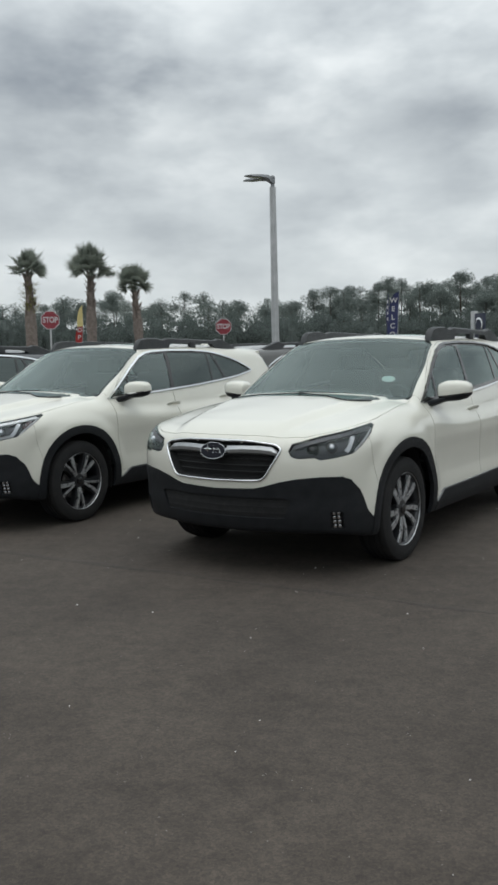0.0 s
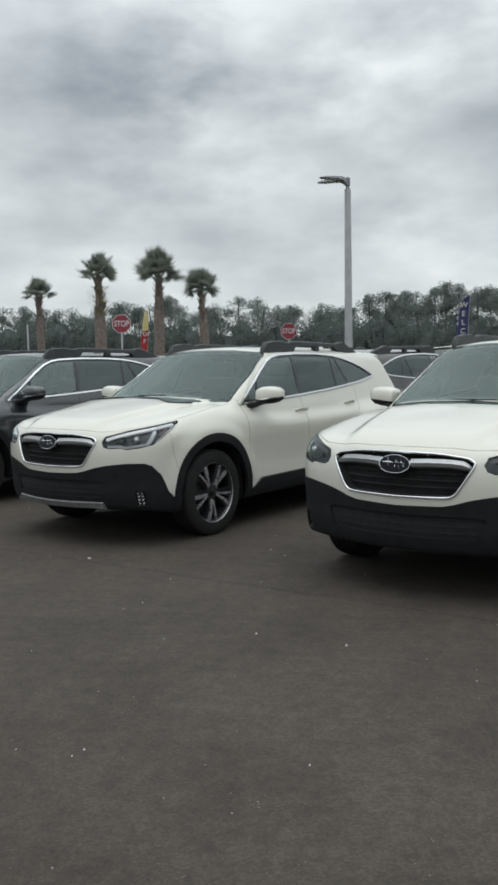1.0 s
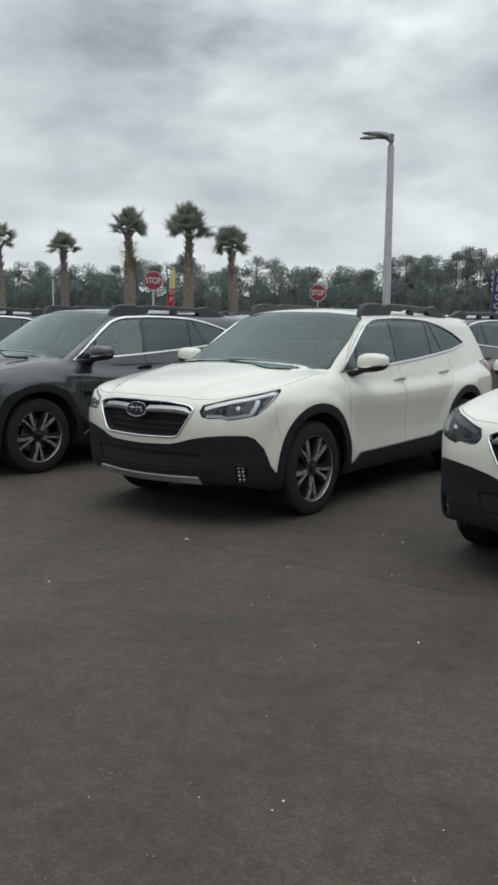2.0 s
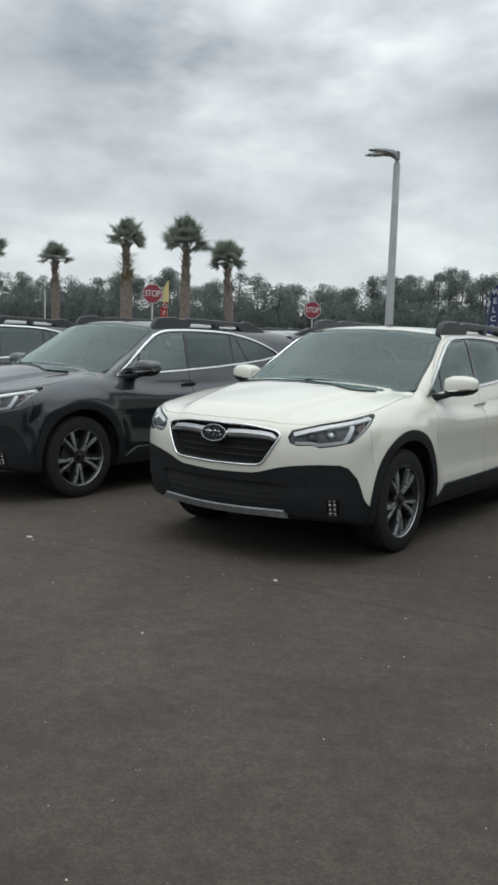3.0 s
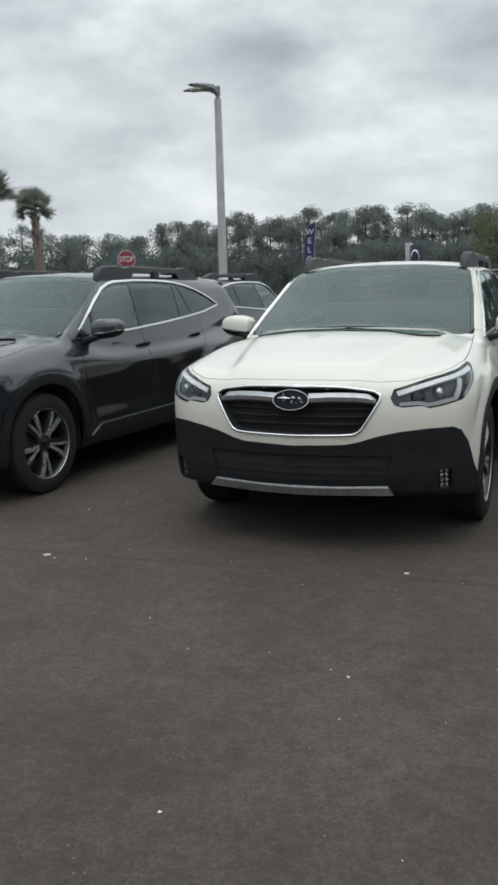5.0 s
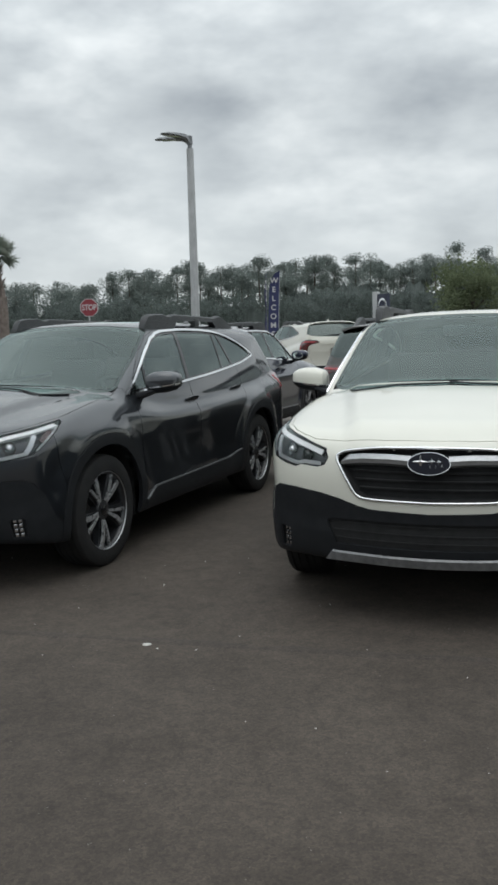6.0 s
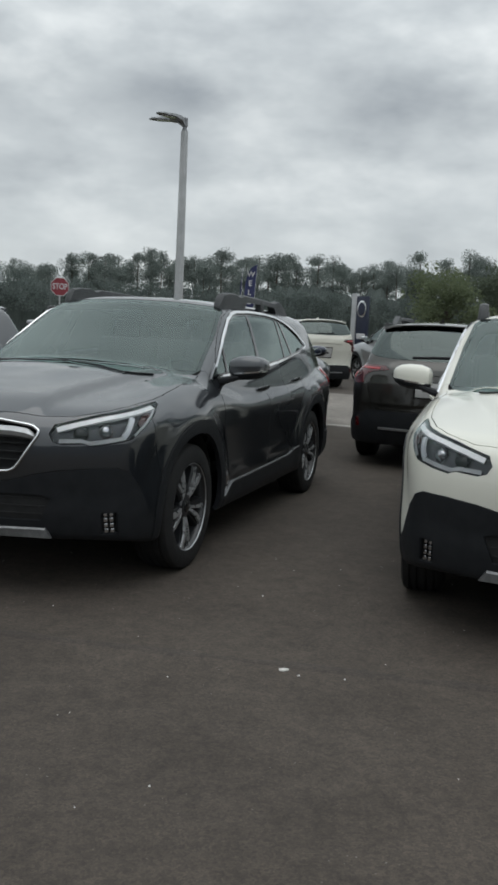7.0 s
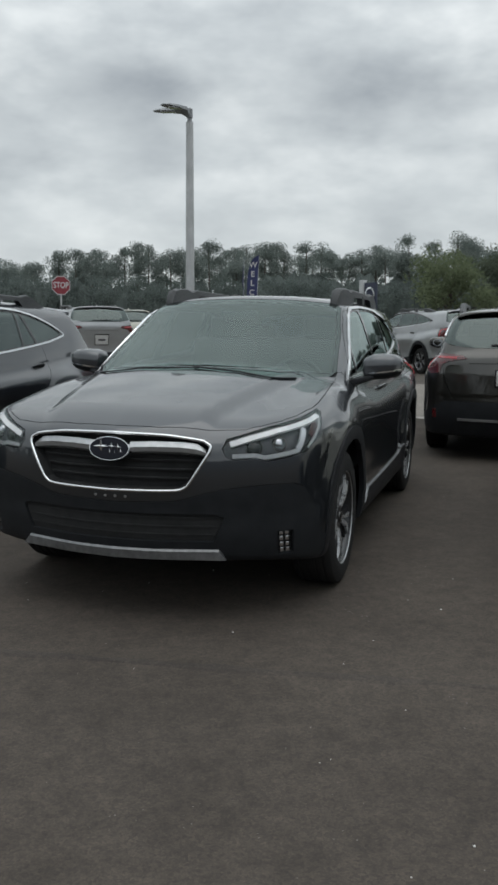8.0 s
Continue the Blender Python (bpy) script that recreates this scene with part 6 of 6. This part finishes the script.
def palm(x, y, trunk_h, seed, crown=1.0, tuft=False, lean=0.0, count=17):
    rnd = random.Random(seed)
    tree = thing("palm_tree", "cabbage palm with rough trunk and ragged dark fan crown" if not tuft else "cabbage palm with a pale green tuft under its ragged crown", "palm tree", "palms by the road", pose(x, y, 0, 0, 0, rnd.uniform(0, 360)))
    bm = bmesh.new()
    n = 12
    rings = []
    for i in range(n + 1):
        t = i / n
        rr = 0.205 - 0.03 * t + 0.03 * rnd.random() - 0.07 * float(step(np.array((t - 0.62) / 0.3)))
        rings.append([bm.verts.new((lean * t * t + rr * (1 + 0.10 * rnd.uniform(-1, 1)) * math.cos(2 * math.pi * k / 10), rr * (1 + 0.10 * rnd.uniform(-1, 1)) * math.sin(2 * math.pi * k / 10), trunk_h * t)) for k in range(10)])
    for p, q in zip(rings, rings[1:]):
        for k in range(10):
            bm.faces.new((p[k], p[(k + 1) % 10], q[(k + 1) % 10], q[k]))
    cap(bm, rings[-1])
    trunk = part("trunk", fix(bm), BARK, tree)
    # old leaf bases
    bm = bmesh.new()
    for i in range(46):
        a, z = rnd.uniform(0, 2 * math.pi), trunk_h * rnd.uniform(0.62, 1.0)
        r0 = 0.12
        o = Vector((lean * (z / trunk_h) ** 2 + r0 * math.cos(a), r0 * math.sin(a), z))
        d = Vector((math.cos(a) * 0.5, math.sin(a) * 0.5, 0.9)).normalized() * rnd.uniform(0.18, 0.34)
        s = Vector((-math.sin(a), math.cos(a), 0)) * 0.05
        v = [bm.verts.new(p) for p in (o - s, o + s, o + d + s * 0.5, o + d - s * 0.5, o - Vector((math.cos(a), math.sin(a), 0)) * 0.06)]
        bm.faces.new(v[:4])
        bm.faces.new((v[0], v[3], v[4]))
        bm.faces.new((v[1], v[4], v[2]))
    part("bark_fibre", bm, BARK, tree, "", None, 0)
    top = Vector((lean, 0, trunk_h - 0.05))
    for i in range(count):
        bm = bmesh.new()
        a = i * 2.4 + rnd.uniform(-0.3, 0.3)
        f = (i + rnd.random()) / count
        up = 1.52 - 1.30 * f + rnd.uniform(-0.15, 0.15)
        L = rnd.uniform(0.48, 0.78) * crown * (1.22 - 0.34 * f)
        d = Vector((math.cos(a) * math.cos(up), math.sin(a) * math.cos(up), math.sin(up)))
        sag = -ZV * (0.02 + 0.20 * f * f) * L
        hub = top + d * L + sag * 0.5
        tube(bm, [top - ZV * 0.25 * f, top + d * L * 0.5, hub], [0.022, 0.016, 0.010], 4)
        d = (d + sag * 1.1).normalized()
        side = d.cross(ZV).normalized() if abs(d.z) < 0.99 else XV
        side = Matrix.Rotation(rnd.uniform(-0.9, 0.9), 3, d) @ side
        nrm = side.cross(d).normalized()
        blades = 22
        for k in range(blades):
            ang = (k / (blades - 1) - 0.5) * 2 * radians(100)
            ln = rnd.uniform(0.48, 0.66) * crown * (0.70 + 0.30 * math.cos(ang))
            b = (d * math.cos(ang) + side * math.sin(ang)).normalized()
            w = (side * math.cos(ang) - d * math.sin(ang)).normalized() * 0.026 * crown
            bend = -ZV * rnd.uniform(0.02, 0.06 + 0.16 * f) * ln
            mid = hub + b * ln * 0.55 + nrm * 0.05 * abs(math.sin(ang)) + bend * 0.25
            tip = hub + b * ln + bend
            v = [bm.verts.new(p) for p in (hub - w * 0.4, hub + w * 0.4, mid + w, mid - w, tip)]
            bm.faces.new((v[0], v[1], v[2], v[3]))
            bm.faces.new((v[3], v[2], v[4]))
        part("frond", bm, FROND, tree, "", None, 0)
    if tuft:
        bm = bmesh.new()
        for i in range(260):
            a, z = rnd.uniform(0, 2 * math.pi), trunk_h * rnd.uniform(0.70, 0.93)
            o = Vector((0.2 * math.cos(a), 0.2 * math.sin(a), z))
            d = Vector((math.cos(a), math.sin(a), rnd.uniform(-0.4, 1.0))).normalized() * rnd.uniform(0.18, 0.40)
            s = Vector((-math.sin(a), math.cos(a), 0)) * 0.02
            bm.faces.new([bm.verts.new(p) for p in (o - s, o + s, o + d)])
        part("young_growth", bm, DRYFROND, tree, "pale yellow-green young growth", None, 0)
    return tree


palm(-17.3, 39.4, 4.65, 3, 0.86, False, -0.15, 24)
palm(-11.1, 31.03, 4.62, 5, 0.80, True, 0.05, 28)
palm(-9.78, 34.04, 4.80, 8, 1.02, False, 0.10, 34)
palm(-8.66, 37.36, 4.45, 11, 0.88, False, 0.20, 30)
palm(-19.2, 36.8, 4.75, 17, 0.9, False, 0.1, 26)


# ---- far woods ----
def mesh_from(name, V, F, mat):
    me = bpy.data.meshes.new(name)
    me.from_pydata(V, [], F)
    me.materials.append(mat)
    return me


def leaf_quads(rng, centres, radii, count, size, flat=0.6):
    """Small leaf sprays scattered in flattened balls: vertices and faces."""
    C = np.repeat(centres, count, 0)
    R = np.repeat(radii, count, 0)
    n = len(C)
    d = rng.normal(size=(n, 3))
    d /= np.linalg.norm(d, axis=1)[:, None]
    d *= (rng.random(n) ** 0.45)[:, None]
    d[:, 2] *= flat
    P = C + d * R[:, None]
    u = rng.normal(size=(n, 3))
    u /= np.linalg.norm(u, axis=1)[:, None]
    v = np.cross(u, rng.normal(size=(n, 3)))
    v /= np.linalg.norm(v, axis=1)[:, None]
    s = size * rng.uniform(0.5, 1.3, n)[:, None]
    Q = np.stack([P - u * s, P - v * s * 0.55, P + u * s, P + v * s * 0.55], 1).reshape(-1, 3)
    F = np.arange(4 * n).reshape(-1, 4)
    return Q, F


# needle and underwood greens are lifted and greyed to stand in for distance haze
PINE = foliage("hazed_pine_needles", (0.185, 0.215, 0.200), (0.224, 0.254, 0.238))
UNDER = foliage("hazed_underwood_leaves", (0.132, 0.156, 0.148), (0.156, 0.182, 0.172))
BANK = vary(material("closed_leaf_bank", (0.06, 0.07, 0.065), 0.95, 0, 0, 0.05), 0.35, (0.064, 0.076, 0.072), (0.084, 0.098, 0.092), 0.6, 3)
SPRING = foliage("light_green_leaves", (0.135, 0.162, 0.098), (0.170, 0.200, 0.120))
DEEP = foliage("deep_green_leaves", (0.105, 0.126, 0.092), (0.132, 0.154, 0.112))
PINEBARK = vary(material("pine_bark", (0.09, 0.075, 0.065), 0.95), 2, (0.07, 0.058, 0.05), (0.12, 0.10, 0.088))


def woods(name, label, seed, near, spread, count, low, high, arc):
    """A belt of tall pines round the view, with bare lower trunks and clumped crowns."""
    rng = np.random.default_rng(seed)
    V, F, base = [], [], 0
    TV, TF = [], []
    cs, rs = [], []
    for i in range(count):
        a = radians(arc[0] + (arc[1] - arc[0]) * (i + rng.uniform(-0.4, 0.4)) / count)
        dist = near + spread * rng.random()
        x, y = math.sin(a) * dist, math.cos(a) * dist
        h = rng.uniform(low, high) * (1.0 + 0.06 * math.sin(a * 9 + seed)) * (0.79 + 0.20 * float(step(np.array((math.degrees(a) + 6) / 20))))
        rr = 0.16 + 0.09 * rng.random()
        lx, ly = rng.normal(size=2) * 0.4
        k0 = len(TV)
        for t in (0.0, 0.5, 1.0):
            for k in range(5):
                q = 2 * math.pi * k / 5
                w = rr * (1 - 0.75 * t)
                TV.append((x + lx * t + w * math.cos(q), y + ly * t + w * math.sin(q), h * 0.97 * t))
        for j in range(2):
            for k in range(5):
                TF.append((k0 + j * 5 + k, k0 + j * 5 + (k + 1) % 5, k0 + j * 5 + 5 + (k + 1) % 5, k0 + j * 5 + 5 + k))
        low_c = rng.uniform(0.60, 0.80)
        wide = rng.uniform(1.2, 2.5)
        for c in range(int(rng.integers(8, 15))):
            t = low_c + (0.97 - low_c) * rng.random() ** 0.8
            u = (t - low_c) / (1 - low_c)
            reach = wide * (1 - (2 * u - 0.9) ** 2 * 0.6)
            q, f = rng.uniform(0, 2 * math.pi), rng.random() ** 0.6
            cs.append((x + lx * t + reach * f * math.cos(q), y + ly * t + reach * f * math.sin(q), h * t - 0.35 * f))
            rs.append(rng.uniform(0.75, 1.45))
        cs.append((x + lx, y + ly, h * 0.96))
        rs.append(rng.uniform(0.8, 1.2))
        for c in range(3):
            t = rng.uniform(0.35, low_c)
            q = rng.uniform(0, 2 * math.pi)
            cs.append((x + lx * t + math.cos(q), y + ly * t + math.sin(q), h * t))
            rs.append(rng.uniform(0.4, 0.7))
    cs, rs = np.array(cs), np.array(rs)
    Q, L = leaf_quads(rng, cs, rs, 240, 0.105, 0.72)
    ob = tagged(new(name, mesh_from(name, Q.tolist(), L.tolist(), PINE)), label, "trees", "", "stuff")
    tr = new("pine_trunks", mesh_from("pine_trunks", TV, TF, PINEBARK))
    tr.parent = ob
    tagged(tr, "", "", "", "stuff")
    return ob


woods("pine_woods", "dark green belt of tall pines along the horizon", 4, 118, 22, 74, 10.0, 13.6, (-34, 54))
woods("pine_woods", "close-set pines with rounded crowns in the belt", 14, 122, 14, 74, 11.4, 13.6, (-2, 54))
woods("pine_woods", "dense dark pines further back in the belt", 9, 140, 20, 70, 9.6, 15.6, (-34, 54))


def underwood(seed, near, spread, count, low, high, arc, name, label, mat):
    rng = np.random.default_rng(seed)
    a = np.radians(arc[0] + (arc[1] - arc[0]) * rng.random(count))
    d = near + spread * rng.random(count)
    z = rng.uniform(low, high, count)
    C = np.stack([np.sin(a) * d, np.cos(a) * d, z], 1)
    Q, L = leaf_quads(rng, C, rng.uniform(0.7, 1.5, count), 85, 0.13, 0.9)
    return tagged(new(name, mesh_from(name, Q.tolist(), L.tolist(), mat)), label, "shrubs", "", "stuff")


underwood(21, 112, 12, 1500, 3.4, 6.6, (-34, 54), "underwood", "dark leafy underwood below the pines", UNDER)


def wood_mass(seed, dist, arc, name, label):
    """The closed body of the woods behind the single trees: a long rounded bank of leaves with an uneven top."""
    rng = np.random.default_rng(seed)
    V, F, n = [], [], 420
    tops = np.convolve(rng.normal(size=n + 12), np.ones(5) / 5, "same")[6:-6] * 1.2 + 5.9 + 1.7 * step((np.linspace(*arc, n) - 2) / 14)
    for i in range(n):
        a = radians(arc[0] + (arc[1] - arc[0]) * i / (n - 1))
        h = tops[i]
        for d, z in ((0, 0), (0.6, h * 0.45), (1.8, h * 0.8), (4.0, h), (7.0, h * 0.9), (9.0, 0)):
            r = dist + d + rng.normal() * 0.3
            V.append((math.sin(a) * r, math.cos(a) * r, max(0.0, z + (rng.normal() * 0.2 if z else 0))))
    for i in range(n - 1):
        for k in range(5):
            q = i * 6 + k
            F.append((q, q + 1, q + 7, q + 6))
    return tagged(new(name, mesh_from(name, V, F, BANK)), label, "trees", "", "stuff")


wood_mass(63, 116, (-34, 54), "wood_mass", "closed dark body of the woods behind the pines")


def far_belt(seed, arc, name, label):
    """Unseen woods added round the rest of the horizon, to darken the cars' reflections."""
    rng = np.random.default_rng(seed)
    count = 520
    a = np.radians(arc[0] + (arc[1] - arc[0]) * rng.random(count))
    d = 105 + 25 * rng.random(count)
    C = np.stack([np.sin(a) * d, np.cos(a) * d, rng.uniform(1, 9.5, count)], 1)
    Q, L = leaf_quads(rng, C, rng.uniform(2.0, 3.6, count), 26, 1.1, 0.9)
    return tagged(new(name, mesh_from(name, Q.tolist(), L.tolist(), UNDER)), label, "trees", "", "stuff")


far_belt(51, (54, 326), "far_woods", "dark woods closing the rest of the horizon")


def leafy_tree(x, y, h, seed, mat, label):
    rng = np.random.default_rng(seed)
    tree = thing("leafy_tree", label, "tree", "", pose(x, y, 0))
    bm = bmesh.new()
    tube(bm, [(0, 0, 0), (0.05, 0.02, h * 0.25), (-0.04, 0.05, h * 0.5), (0.06, 0, h * 0.85)], [0.16, 0.13, 0.10, 0.03], 8)
    part("trunk", bm, PINEBARK, tree)
    cs, rs = [], []
    for i in range(9):
        q, t = rng.uniform(0, 2 * math.pi), rng.uniform(0.28, 0.75)
        end = Vector((math.cos(q) * h * 0.32 * (1.1 - t), math.sin(q) * h * 0.32 * (1.1 - t), h * (t + 0.16)))
        bm = bmesh.new()
        tube(bm, [(0, 0, h * t), end * 0.55 + Vector((0, 0, h * t * 0.45)), end], [0.06, 0.04, 0.015], 6)
        part("limb", bm, PINEBARK, tree)
        for k in range(4):
            cs.append((end.x + rng.normal() * 0.5, end.y + rng.normal() * 0.5, end.z + rng.normal() * 0.4))
            rs.append(rng.uniform(0.5, 0.95))
    for k in range(14):
        cs.append((rng.normal() * h * 0.14, rng.normal() * h * 0.14, h * rng.uniform(0.22, 0.95)))
        rs.append(rng.uniform(0.6, 1.0))
    Q, L = leaf_quads(rng, np.array(cs), np.array(rs), 150, 0.08, 0.8)
    cr = new("crown", mesh_from("crown", Q.tolist(), L.tolist(), mat))
    cr.parent = tree
    return tree


leafy_tree(11.7, 41.2, 4.6, 31, SPRING, "light green leafy young tree on the verge")
leafy_tree(15.4, 43.2, 4.9, 33, DEEP, "dark green leafy tree on the verge")


# ---- litter on the asphalt ----
STONE = vary(material("white_chips", (0.62, 0.61, 0.58), 0.8), 20, (0.5, 0.49, 0.46), (0.72, 0.71, 0.68))
for x, y, s in ((-1.94, 6.44, 0.014), (-3.80, 7.04, 0.022)):
    bm = bmesh.new()
    rnd = random.Random(int(abs(x * 100)))
    pts = [(s * rnd.uniform(0.7, 1.1) * math.cos(k * 0.9), 0.6 * s * rnd.uniform(0.7, 1.1) * math.sin(k * 0.9)) for k in range(7)]
    lo = [bm.verts.new((px, py, 0)) for px, py in pts]
    hi = [bm.verts.new((px * 0.9, py * 0.9, 0.006)) for px, py in pts]
    for k in range(7):
        bm.faces.new((lo[k], lo[(k + 1) % 7], hi[(k + 1) % 7], hi[k]))
    bm.faces.new(hi)
    ob = tagged(new("paper_scrap", mesh_of("paper_scrap", fix(bm), STONE, 0)), "small white scrap lying on the asphalt", "litter", "scraps on the asphalt")
    ob.location = (x, y, 0.001)
rng = np.random.default_rng(77)
V, F = [], []
for i in range(300):
    px, py = rng.uniform(-8, 4), rng.uniform(1.5, 9)
    s = 0.0025 + 0.004 * rng.random() ** 3
    k0 = len(V)
    for q in range(5):
        a = 2 * math.pi * q / 5
        V.append((px + s * math.cos(a) * rng.uniform(0.7, 1.2), py + s * math.sin(a) * rng.uniform(0.7, 1.2), 0.0))
    V.append((px, py, s * 0.8))
    F += [(k0 + q, k0 + (q + 1) % 5, k0 + 5) for q in range(5)]
tagged(new("loose_grit", mesh_from("loose_grit", V, F, STONE)), "pale loose grit scattered over the asphalt", "grit", "", "stuff")
